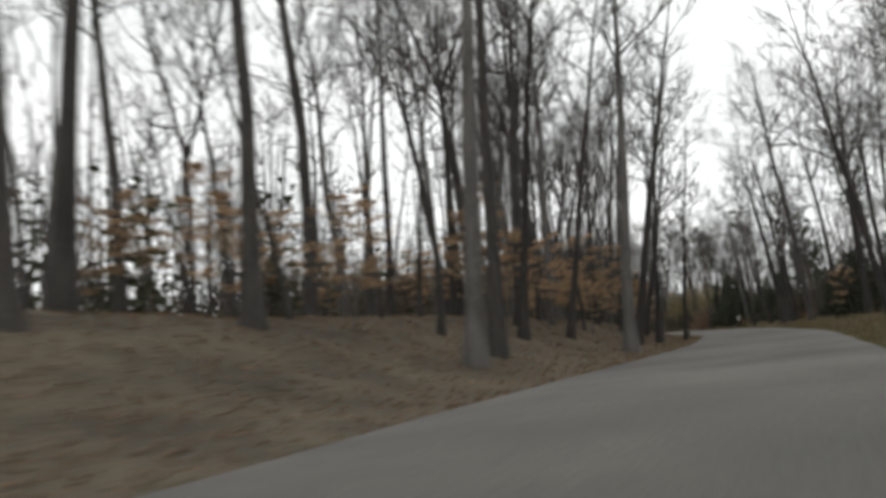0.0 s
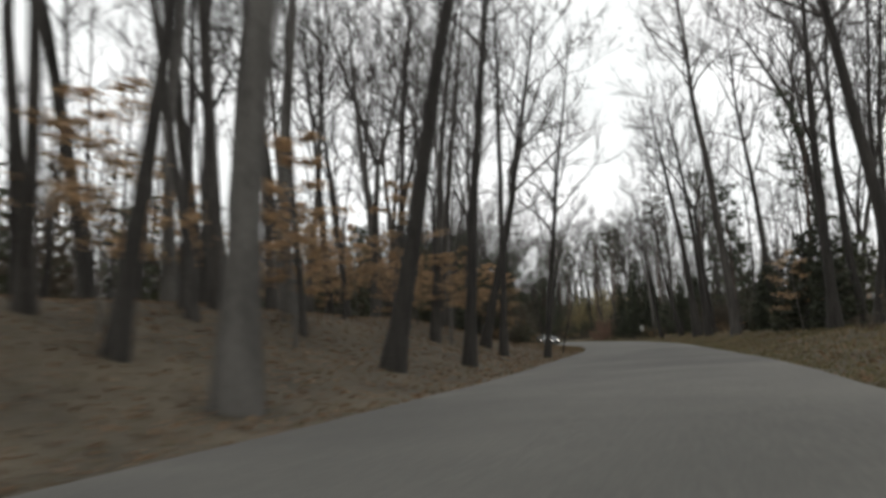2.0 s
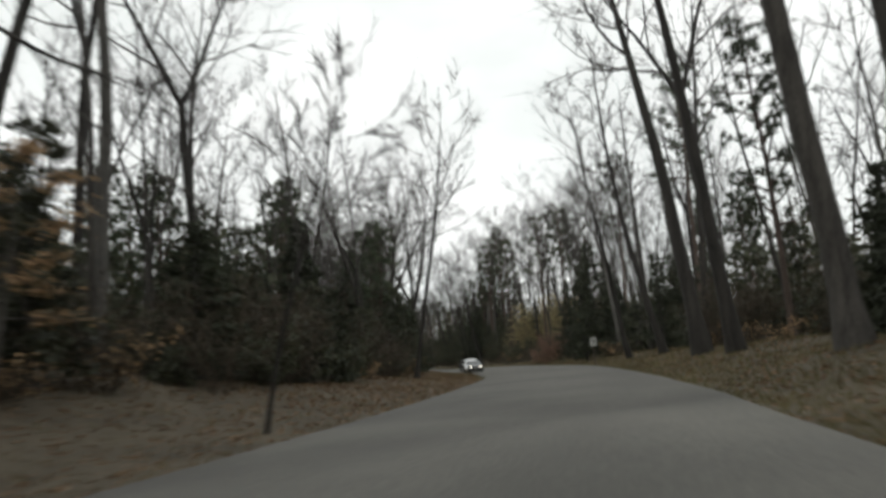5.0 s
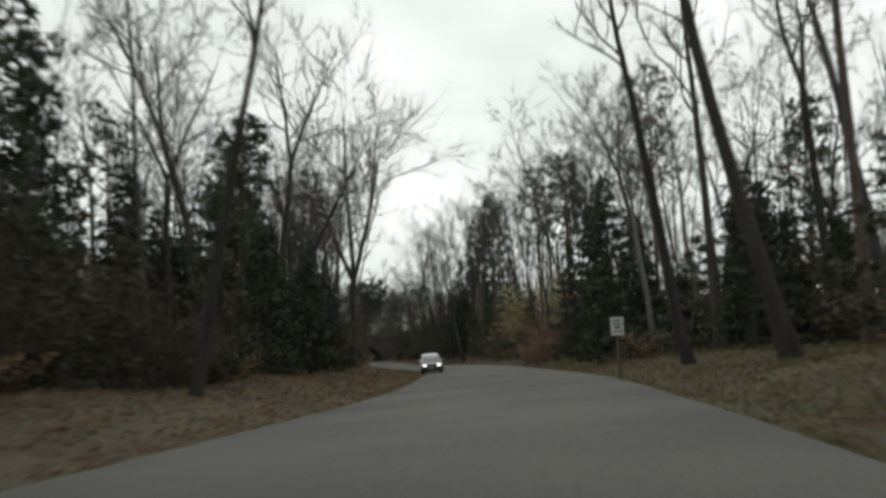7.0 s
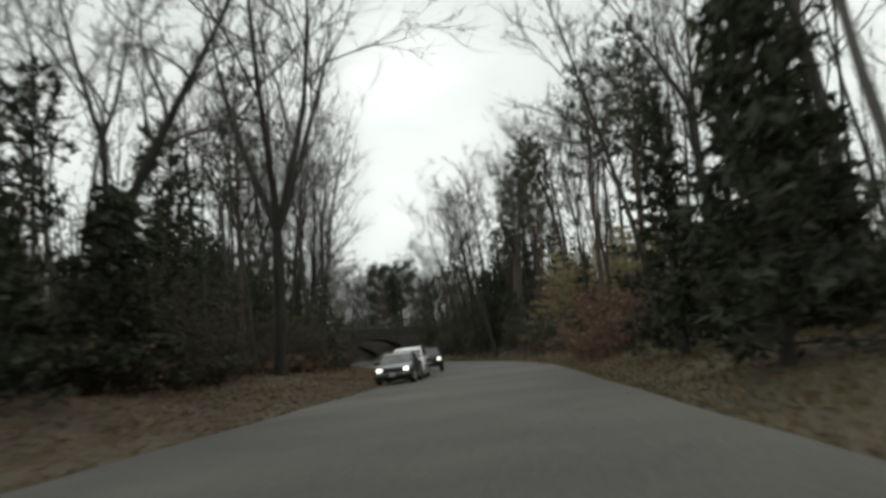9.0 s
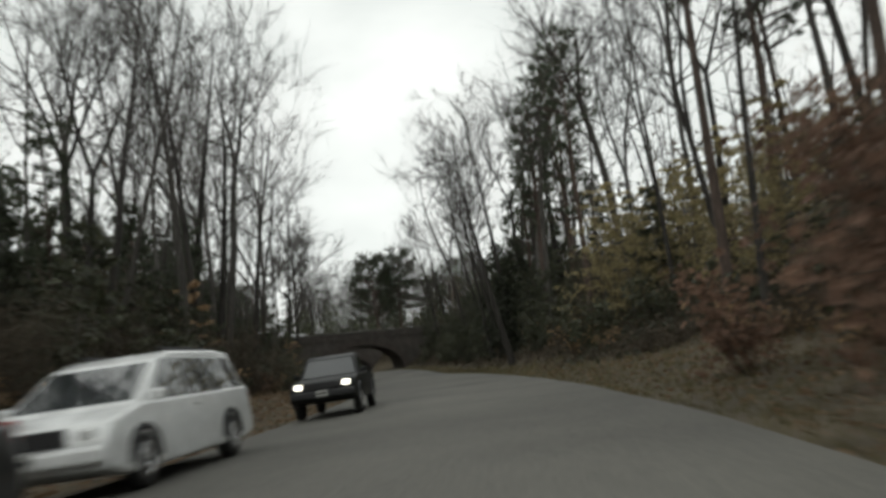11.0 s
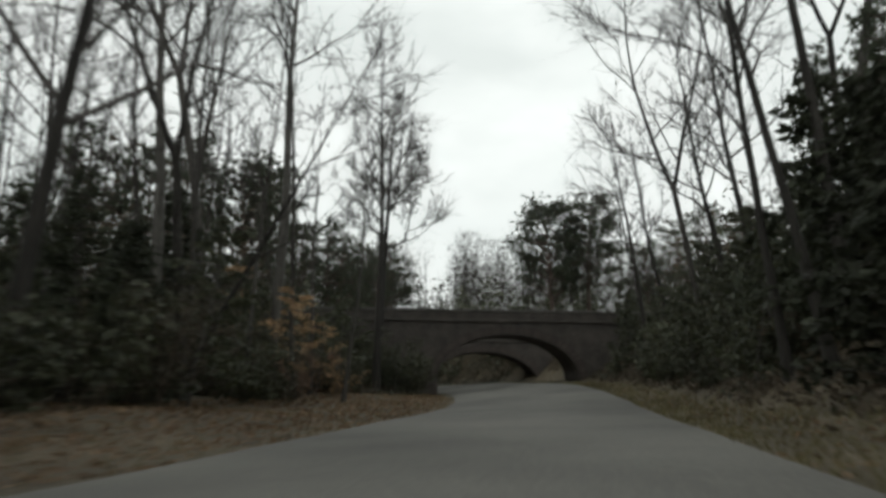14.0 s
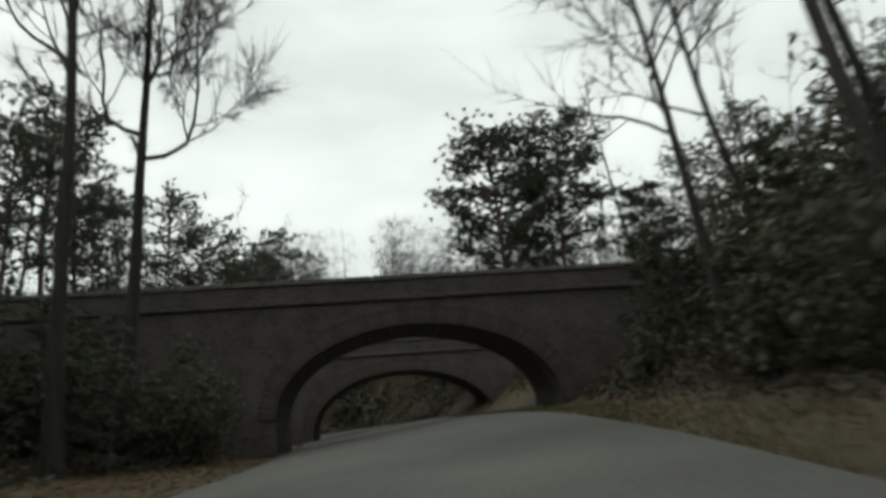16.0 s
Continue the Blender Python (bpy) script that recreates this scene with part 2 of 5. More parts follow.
def level(x, y):
    """The height of the ground."""
    x, y = np.asarray(x, float), np.asarray(y, float)
    shape = x.shape
    s, r = along(x, y)
    x, y = x.ravel(), y.ravel()
    out = np.where(r > 0, r - EDGE_R, EDGE_L - r)
    z = road_level(s) + cross_fall(s, r)
    z = z - 0.10 * step(out, -0.4, 0.0) * (1 - step(out, 0.3, 3.0)) - 0.05
    z = z + 0.45 * step(out, 5, 16) + 0.12 * wobble(x, y, 3.0, 1.0) * step(out, 1.5, 6) + 0.5 * wobble(x, y, 17.0, 2.0) * step(out, 8, 25)
    bank_r = step(s, S_BRIDGE - 105, S_BRIDGE - 45) * 4.3 * step(out, 3.0, 13.0) + step(s, S_BRIDGE - 60, S_BRIDGE - 15) * 1.4 * step(out, 3.0, 11.0)
    z = z + np.where(r > 0, bank_r, step(s, S_BRIDGE - 40, S_BRIDGE + 8) * 1.2 * step(out, 9, 20))
    z = z + np.where(r < 0, 2.8 * step(out, 1.2, 13) * step(s, 60, 100) * (1 - step(s, 196, 236)), 0)
    late = step(s, 196, 236) * (1 - 0.6 * step(s, S_BRIDGE - 75, S_BRIDGE - 35))
    z = z + np.where(r < 0, 0.7 * step(out, 0.8, 7) * late, 0.75 * step(out, 0.6, 7) * (1 - 0.7 * step(s, S_BRIDGE - 60, S_BRIDGE - 20)))
    q = (x - BC[0]) * BN[0] + (y - BC[1]) * BN[1]
    lat = np.abs((x - BC[0]) * BU[0] + (y - BC[1]) * BU[1])
    fill = 0 * q
    for start in (0.0, SECOND):
        fill = np.maximum(fill, step(q, start + 2.4, start + 2.8) * (1 - step(q, start + DEPTH + 0.5, start + DEPTH + 9)))
    fill = fill * step(lat, 19.5, 20.5) * (1 - step(lat, 90, 160))
    after = step(q, DEPTH - 1, DEPTH) * step(out, 1.6, 9) * (5.3 + 3.0 * step(q, SECOND + DEPTH + 2, SECOND + DEPTH + 20)) * (1 - step(out, 60, 120))
    z = np.maximum(z, np.where(after > 0, after + road_level(s) - 0.1, z))
    return (z * (1 - fill) + DECK * fill).reshape(shape)


def ground_at(x, y):
    return float(level(np.array([x]), np.array([y]))[0])


def place(s, right):
    """The plan place at s metres along the driven line and that far to its right."""
    i = min(max(int(s), 0), len(LINE) - 2)
    f = s - i
    p = LINE[i] * (1 - f) + LINE[i + 1] * f
    a = AHEAD[i]
    return p[0] + right * a[1], p[1] - right * a[0]


def heading(s):
    a = AHEAD[min(max(int(s), 0), len(LINE) - 1)]
    return math.degrees(math.atan2(-a[0], a[1]))


# ---- mesh helpers ----
class Shape:
    """Gathers vertices and faces for one mesh."""

    def __init__(self):
        self.v, self.f, self.n = [], [], 0

    def add(self, verts, faces):
        self.v.append(np.asarray(verts, float))
        self.f.extend(tuple(i + self.n for i in f) for f in faces)
        self.n += len(verts)

    def tube(self, pts, radii, sides):
        pts = np.asarray(pts, float)
        d = np.gradient(pts, axis=0)
        d /= np.linalg.norm(d, axis=1)[:, None] + 1e-9
        ref = np.array((0.0, 0.0, 1.0)) if abs(d[0][2]) < 0.8 else np.array((1.0, 0.0, 0.0))
        a = np.cross(d, ref)
        a /= np.linalg.norm(a, axis=1)[:, None] + 1e-9
        b = np.cross(d, a)
        ang = np.arange(sides) * 2 * math.pi / sides
        ring = a[:, None, :] * np.cos(ang)[None, :, None] + b[:, None, :] * np.sin(ang)[None, :, None]
        verts = (pts[:, None, :] + ring * np.asarray(radii)[:, None, None]).reshape(-1, 3)
        faces = []
        for k in range(len(pts) - 1):
            for j in range(sides):
                j2 = (j + 1) % sides
                faces.append((k * sides + j, k * sides + j2, (k + 1) * sides + j2, (k + 1) * sides + j))
        self.add(verts, faces)

    def box(self, size, m=Matrix()):
        x, y, z = (c / 2 for c in size)
        v = [m @ Vector((i * x, j * y, k * z)) for i in (-1, 1) for j in (-1, 1) for k in (-1, 1)]
        self.add([tuple(c) for c in v], [(0, 1, 3, 2), (4, 6, 7, 5), (0, 4, 5, 1), (2, 3, 7, 6), (0, 2, 6, 4), (1, 5, 7, 3)])

    def mesh(self, name, material, smooth=True):
        me = bpy.data.meshes.new(name)
        me.from_pydata(np.concatenate(self.v).tolist() if self.v else [], [], self.f)
        me.materials.append(material)
        if smooth:
            me.polygons.foreach_set("use_smooth", [True] * len(me.polygons))
        me.update()
        return me


def from_bm(bm, name, material, smooth=False):
    me = bpy.data.meshes.new(name)
    bm.to_mesh(me)
    bm.free()
    me.materials.append(material)
    if smooth:
        me.polygons.foreach_set("use_smooth", [True] * len(me.polygons))
    return me


def part(name, me, parent, label="", m=None):
    ob = new(name, me)
    ob.parent = parent
    if m is not None:
        ob.matrix_basis = m
    return tagged(ob, label)


def bevelled(size, width=0.02, segments=2, m=None):
    bm = bmesh.new()
    bmesh.ops.create_cube(bm, size=1.0)
    bmesh.ops.scale(bm, vec=size, verts=bm.verts)
    if width:
        bmesh.ops.bevel(bm, geom=bm.edges[:], offset=width, segments=segments, affect="EDGES", profile=0.5)
    if m is not None:
        bmesh.ops.transform(bm, matrix=m, verts=bm.verts)
    return bm


# ---- ground and road ----
def spaced(lo, hi, fine, a, b):
    mid = np.arange(a, b + 1e-6, fine)
    left = a - np.cumsum(fine * 1.35 ** np.arange(1, 40))
    right = b + np.cumsum(fine * 1.35 ** np.arange(1, 40))
    return np.r_[left[left > lo][::-1], mid, right[right < hi]]


def build_ground():
    xs, ys = spaced(-3000, 3000, 1.5, -75, 62), spaced(-3000, 3000, 1.5, -130, 285)
    gx, gy = np.meshgrid(xs, ys)
    near = (np.abs(gx) < 260) & (np.abs(gy - 80) < 420)
    z = np.full(gx.shape, 0.4)
    z[near] = level(gx[near], gy[near])
    sh = Shape()
    nx = len(xs)
    v = np.stack([gx, gy, z], -1).reshape(-1, 3)
    f = [(j * nx + i, j * nx + i + 1, (j + 1) * nx + i + 1, (j + 1) * nx + i) for j in range(len(ys) - 1) for i in range(nx - 1)]
    sh.add(v, f)
    tagged(new("ground", sh.mesh("ground", LITTER)), "brown leaf-littered woodland ground and verge", "ground", kind="structure")


def build_road():
    sh = Shape()
    cols = np.array([EDGE_L - 0.12, EDGE_L, EDGE_L + 0.05, -4.0, -1.8, 0.3, EDGE_R - 0.05, EDGE_R, EDGE_R + 0.12])
    rise = np.array([-0.22, 0.0, 0.02, 0.045, 0.055, 0.045, 0.02, 0.0, -0.22])
    rows = range(0, len(LINE), 2)
    v = []
    for s in rows:
        base = float(road_level(np.array(float(s))))
        for c, r in zip(cols, rise):
            x, y = place(s, c + 0.03 * math.sin(s * 0.7 + c))
            v.append((x, y, base + r + float(cross_fall(float(s), c))))
    n = len(cols)
    f = [(k * n + i, k * n + i + 1, (k + 1) * n + i + 1, (k + 1) * n + i) for k in range(len(rows) - 1) for i in range(n - 1)]
    sh.add(v, f)
    tagged(new("road", sh.mesh("road", ROAD)), "grey-tan exposed aggregate concrete road without markings", "road", kind="structure")


build_ground()
build_road()


# ---- the brick arch bridge ----
ARCH_SPRING, ARCH_TOP, RING = 1.0, 4.6, 0.75  # above the road
WALL_L, WALL_R, PARAPET = 21.0, 16.0, 6.75


def arch_z(u, grow=0.0):
    h, r = HALF + grow, ARCH_TOP - ARCH_SPRING + grow
    return ARCH_SPRING + r * math.sqrt(max(0.0, 1 - (u / h) ** 2))


def bridge_face(q, thick):
    """One spandrel wall with the arch cut through it, as thick as a wall, in the bridge's own axes (x along the face, y inwards)."""
    sh = Shape()
    us = [-WALL_L, -17, -13, -10, -8, -HALF] + [HALF * math.sin(a) for a in np.linspace(-math.pi / 2, math.pi / 2, 41)[1:-1]] + [HALF, 8, 10, 13, WALL_R]
    low = [-0.6 if abs(u) >= HALF - 1e-6 else arch_z(u) for u in us]
    inner = []
    for k, u in enumerate(us):
        inner.append((u, low[k]))
    v, f = [], []
    for y in (q, q + thick):
        for (u, z) in inner:
            v.append((u, y, z))
        for (u, z) in inner:
            v.append((u, y, PARAPET - 0.2))
    n = len(us)
    for k in range(n - 1):
        f.append((k, k + 1, n + k + 1, n + k))
        f.append((2 * n + k, 3 * n + k, 3 * n + k + 1, 2 * n + k + 1))
        f.append((k, 2 * n + k, 2 * n + k + 1, k + 1))
        f.append((n + k, n + k + 1, 3 * n + k + 1, 3 * n + k))
    f.append((0, n, 3 * n, 2 * n))
    f.append((n - 1, 3 * n - 1, 4 * n - 1, 2 * n - 1))
    sh.add(v, f)
    return sh.mesh("spandrel_wall", BRICK, False)


def barrel():
    sh = Shape()
    prof = [(-HALF, -0.6), (-HALF, 0.6), (-HALF, ARCH_SPRING)] + [(HALF * math.sin(a), arch_z(HALF * math.sin(a))) for a in np.linspace(-math.pi / 2, math.pi / 2, 41)[1:-1]] + [(HALF, ARCH_SPRING), (HALF, 0.6), (HALF, -0.6)]
    v, f, n = [], [], len(prof)
    ys = np.linspace(0.45, DEPTH - 0.45, 8)
    for y in ys:
        v += [(u, y, z) for u, z in prof]
    for k in range(len(ys) - 1):
        f += [(k * n + i, (k + 1) * n + i, (k + 1) * n + i + 1, k * n + i + 1) for i in range(n - 1)]
    sh.add(v, f)
    return sh.mesh("barrel_vault", BRICK, False)


def build_bridge(name, label, start, foot):
    bridge = tagged(new(name), label, "bridge", kind="structure")
    at = BC + BN * start
    bridge.matrix_basis = pose(at[0], at[1], foot, 0, 0, math.degrees(BA_))
    part("spandrel_wall", bridge_face(0.0, 0.45), bridge)
    part("spandrel_wall", bridge_face(DEPTH - 0.45, 0.45), bridge)
    part("barrel_vault", barrel(), bridge, "shadowed brick vault under the bridge")
    for side in (-1, 1):  # plinth courses at the foot of the abutments
        bm = bevelled((WALL_L - HALF if side < 0 else WALL_R - HALF, 0.16, 0.9), 0.02, 1)
        part("plinth", from_bm(bm, "plinth", BRICK_DARK), bridge, m=pose(side * (HALF + (WALL_L if side < 0 else WALL_R)) / 2, -0.075, 0.0))
        for u in ((WALL_L if side < 0 else WALL_R) - 0.5,):
            bm = bevelled((0.9, 0.22, PARAPET + 0.5), 0.02, 1)
            part("pilaster", from_bm(bm, "pilaster", BRICK), bridge, m=pose(side * u, -0.105, PARAPET / 2 - 0.35))
    # string course below the parapet
    for q in (-0.05, DEPTH + 0.05):
        bm = bevelled((WALL_L + WALL_R - 0.2, 0.18, 0.16), 0.02, 1)
        part("string_course", from_bm(bm, "string_course", BRICK), bridge, m=pose((WALL_R - WALL_L) / 2, q, 5.75))
    # deck between the two faces
    bm = bevelled((WALL_L + WALL_R - 0.4, DEPTH - 0.94, 0.3), 0)
    part("deck", from_bm(bm, "deck", ROAD), bridge, m=pose((WALL_R - WALL_L) / 2, DEPTH / 2, DECK - 0.7 - 0.13 + 0.1))
    # coping stones
    bm = bevelled((1.18, 0.62, 0.2), 0.03, 2)
    cope = from_bm(bm, "coping_stone", STONE)
    for q in (0.22, DEPTH - 0.22):
        for k in range(int((WALL_L + WALL_R) / 1.2)):
            part("coping_stone", cope, bridge, m=pose(-WALL_L + 0.6 + k * 1.2, q + random.uniform(-0.008, 0.008), PARAPET - 0.099, 0, 0, random.uniform(-0.4, 0.4)))
    # the ring of voussoirs on both faces, standing slightly proud
    bm = bevelled((0.205, 0.5, RING), 0.012, 1)
    ring = from_bm(bm, "voussoir", BRICK_DARK)
    a = HALF + RING / 2 - 0.02
    b = ARCH_TOP - ARCH_SPRING + RING / 2 - 0.02
    angles, th = [], 0.0
    while th <= math.pi:
        angles.append(th)
        th += 0.216 / math.hypot(a * math.sin(th), b * math.cos(th))
    for q in (0.19, DEPTH - 0.19):
        for th in angles:
            x, z = a * math.cos(th), ARCH_SPRING + b * math.sin(th)
            tilt = math.degrees(math.atan2(math.cos(th) / a, math.sin(th) / b))
            part("voussoir", ring, bridge, m=pose(x, q + random.uniform(-0.006, 0.006), z, 0, tilt, 0))


build_bridge("bridge_1", "weathered dark brick arch bridge with stone coping over the road", 0.0, 0.7)
build_bridge("bridge_2", "second brick arch bridge standing behind the first", SECOND, -0.05)


# ---- trees ----
UP = np.array((0.0, 0.0, 1.0))


def limb(rng, start, way, length, segs, bend, lift):
    """A crooked line from start along way, bending at random and lifting towards the sky."""
    pts, d = [np.array(start, float)], np.array(way, float)
    d /= np.linalg.norm(d)
    for _ in range(segs):
        d = d + rng.normal(0, bend, 3) + UP * lift
        d /= np.linalg.norm(d)
        pts.append(pts[-1] + d * length / segs)
    return np.array(pts)


def aside(d, angle, turn):
    """A way that leaves d at the angle, turned about it."""
    ref = UP if abs(d[2]) < 0.9 else np.array((1.0, 0, 0))
    a = np.cross(d, ref)
    a /= np.linalg.norm(a)
    b = np.cross(d, a)
    return d * math.cos(angle) + (a * math.cos(turn) + b * math.sin(turn)) * math.sin(angle)


def spray(sh, rng, at, way, count, length, width, fan=0.7):
    """Fine tapering twigs that leave one place."""
    d = np.asarray(way, float)[None] + rng.normal(0, fan, (count, 3))
    d /= np.linalg.norm(d, axis=1)[:, None]
    o = np.cross(d, rng.normal(size=(count, 3)))
    o /= np.linalg.norm(o, axis=1)[:, None]
    a = np.asarray(at, float)
    a = np.broadcast_to(a, (count, 3))
    v = np.stack([a + o * width, a - o * width, a + d * rng.uniform(0.5, 1.1, (count, 1)) * length], 1).reshape(-1, 3)
    sh.add(v, [(3 * k, 3 * k + 1, 3 * k + 2) for k in range(count)])


def bare_tree(name, seed, height, radius, first=0.42, limbs=16, subs=6, twigs=5, lean=(0, 0), forks=1, fork_at=0.0, spread=1.0, bark=None, twig_r=0.013, bend=0.035, arms=(), label=""):
    rng = np.random.default_rng(seed)
    tree, trunk, crown = new(name), Shape(), Shape()
    stems = []
    fork_z = 1.0 if forks == 1 else fork_at or rng.uniform(0.3, 0.5)
    way = np.array((lean[0], lean[1], 1.0))
    main = limb(rng, (0, 0, -0.3), way, height * (1 if forks == 1 else fork_z), 12, bend, 0.02)
    rr = radius * (1 - np.linspace(0, 1 if forks == 1 else fork_z * 0.75, 13) ** 1.15) + 0.012
    rr[0] *= 1.55
    rr[1] *= 1.06
    trunk.tube(main, rr, 9)
    if forks == 1:
        stems.append((main, rr, height))
    else:
        t0 = rng.uniform(0, 6.28)
        for k in range(forks):
            w = aside((main[-1] - main[-2]) / np.linalg.norm(main[-1] - main[-2]), rng.uniform(0.2, 0.42) * spread, t0 + k * 6.28 / forks)
            ln = height * (1 - fork_z) * rng.uniform(0.85, 1.05)
            p = limb(rng, main[-1] - 0.1 * w, w, ln, 9, bend * 1.6, 0.05)
            r = rr[-1] * 0.82 * (1 - np.linspace(0, 1, 10) ** 1.1) + 0.01
            trunk.tube(p, r, 7)
            stems.append((p, r, ln))
    for f, turn, reach in arms:  # side stems that leave level and then turn upright
        i = min(int(f * 12), 11)
        at, o = main[i] + (main[i + 1] - main[i]) * (f * 12 - i), np.array((math.cos(turn), math.sin(turn), 0.0))
        p = np.array([at, at + o * reach * 0.45 + UP * reach * 0.12, at + o * reach * 0.85 + UP * reach * 0.4, at + o * reach + UP * reach * 0.9]
                     + [at + o * reach * (1.0 + 0.03 * k) + UP * reach * (0.9 + 0.75 * k) + rng.normal(0, 0.08, 3) for k in range(1, 5)])
        r = np.interp(f * 12, range(13), rr) * 0.55 * (1 - np.linspace(0, 0.9, len(p))) + 0.012
        trunk.tube(p, r, 6)
        stems.append((p, r, reach * 4))
    for p, r, ln in stems:
        cnt = max(4, int(limbs / len(stems) + 0.5))
        low = first if p is main else 0.12
        for k in range(cnt):
            f = low + (0.98 - low) * (k + rng.uniform(0, 0.9)) / cnt
            i = min(int(f * (len(p) - 1)), len(p) - 2)
            at = p[i] + (p[i + 1] - p[i]) * (f * (len(p) - 1) - i)
            rad = np.interp(f * (len(p) - 1), range(len(p)), r)
            d = p[i + 1] - p[i]
            d /= np.linalg.norm(d)
            reach = height * rng.uniform(0.13, 0.32) * spread * (1.1 - 0.55 * f)
            q = limb(rng, at, aside(d, rng.uniform(0.6, 1.05), k * 2.4 + rng.uniform(-0.5, 0.5)), reach, 6, 0.17, 0.09)
            r0 = min(rad * 0.55, 0.02 + reach * 0.014)
            rl = r0 * (1 - np.linspace(0, 0.85, 7)) + 0.004
            crown.tube(q, rl, 5)
            for j in range(subs):
                g = rng.uniform(0.25, 1.0)
                i2 = min(int(g * 6), 5)
                a2 = q[i2] + (q[i2 + 1] - q[i2]) * (g * 6 - i2)
                d2 = q[i2 + 1] - q[i2]
                d2 /= np.linalg.norm(d2)
                l2 = reach * rng.uniform(0.3, 0.55)
                s2 = limb(rng, a2, aside(d2, rng.uniform(0.4, 0.9), rng.uniform(0, 6.28)), l2, 3, 0.16, 0.07)
                crown.tube(s2, np.linspace(max(r0 * 0.45, twig_r * 1.3), twig_r * 0.8, 4), 3)
                n3 = twigs * 2
                u3 = rng.uniform(0.15, 1.0, n3) * 3
                i3 = np.clip(u3.astype(int), 0, 2)
                a3 = s2[i3] + (s2[i3 + 1] - s2[i3]) * (u3 - i3)[:, None]
                d3 = (s2[-1] - s2[0]) / np.linalg.norm(s2[-1] - s2[0]) + UP * 0.15
                spray(crown, rng, a3, d3, n3, l2 * 0.9, twig_r * 1.15, 0.55)
    part("trunk", trunk.mesh(name + "_trunk", bark or BARK), tree)
    part("crown", crown.mesh(name + "_crown", TWIG), tree)
    return tagged(tree, label or "tall bare grey-barked hardwood tree on the wood's edge", "tree")


def leaves(sh, rng, centres, size, long=1.6, flat=0.0):
    """Small folded leaves, one at each centre, turned at random; flat draws them level."""
    n = len(centres)
    c = np.asarray(centres, float)
    a = rng.normal(size=(n, 3))
    a[:, 2] *= 1 - flat
    a /= np.linalg.norm(a, axis=1)[:, None]
    b = rng.normal(size=(n, 3))
    b[:, 2] *= 1 - flat
    b -= a * (a * b).sum(1)[:, None]
    b /= np.linalg.norm(b, axis=1)[:, None]
    nn = np.cross(a, b)
    s = size * rng.uniform(0.6, 1.35, n)[:, None]
    tip, tail = c + a * s * long * 0.5, c - a * s * long * 0.5
    l, r = c + b * s * 0.5 + nn * s * 0.15, c - b * s * 0.5 + nn * s * 0.15
    v = np.stack([tail, l, tip, r], 1).reshape(-1, 3)
    sh.add(v, [(4 * k, 4 * k + 1, 4 * k + 2, 4 * k + 3) for k in range(n)])


def leafy_tree(name, seed, height, radius, leaf, count, size, low=0.12, reach=0.32, label="", tiers=22, flat=0.5, category="tree"):
    """A young tree whose level boughs still hold their leaves."""
    rng = np.random.default_rng(seed)
    tree, trunk, boughs, fol = new(name), Shape(), Shape(), Shape()
    main = limb(rng, (0, 0, -0.2), (rng.normal(0, 0.05), rng.normal(0, 0.05), 1), height, 9, 0.04, 0.02)
    trunk.tube(main, radius * (1 - np.linspace(0, 0.95, 10)), 7)
    centres = []
    for k in range(tiers):
        f = low + (0.97 - low) * (k + rng.uniform(0, 0.8)) / tiers
        i = min(int(f * 9), 8)
        at = main[i] + (main[i + 1] - main[i]) * (f * 9 - i)
        ln = height * reach * (1.15 - f) * rng.uniform(0.6, 1.15) + 0.3
        t = k * 2.4 + rng.uniform(-0.4, 0.4)
        q = limb(rng, at, (math.cos(t), math.sin(t), rng.uniform(0.0, 0.45)), ln, 5, 0.1, 0.0)
        boughs.tube(q, np.linspace(radius * 0.3, 0.006, 6), 4)
        for j in range(max(2, int(count / tiers / 14))):
            g = rng.uniform(0.25, 1.0)
            i2 = min(int(g * 5), 4)
            a2 = q[i2] + (q[i2 + 1] - q[i2]) * (g * 5 - i2)
            s2 = limb(rng, a2, aside(np.array((math.cos(t), math.sin(t), 0.05)), rng.uniform(0.3, 1.0), rng.choice((0.0, math.pi)) + rng.normal(0, 0.3)), ln * rng.uniform(0.2, 0.4), 2, 0.1, 0.0)
            boughs.tube(s2, (0.009, 0.007, 0.004), 3)
            u = rng.uniform(0, 1, 14)[:, None]
            centres.append(np.where(u < 0.5, s2[0] + (s2[1] - s2[0]) * u * 2, s2[1] + (s2[2] - s2[1]) * (u * 2 - 1)) + rng.normal(0, 1, (14, 3)) * np.array((0.16, 0.16, 0.07)) * (0.6 + ln / 3))
    leaves(fol, rng, np.concatenate(centres), size, 1.7, flat)
    part("trunk", trunk.mesh(name + "_trunk", BARK_PALE if flat else BARK), tree)
    part("branchwork", boughs.mesh(name + "_boughs", TWIG), tree)
    part("foliage", fol.mesh(name + "_foliage", leaf, False), tree, label and "")
    return tagged(tree, label, category)


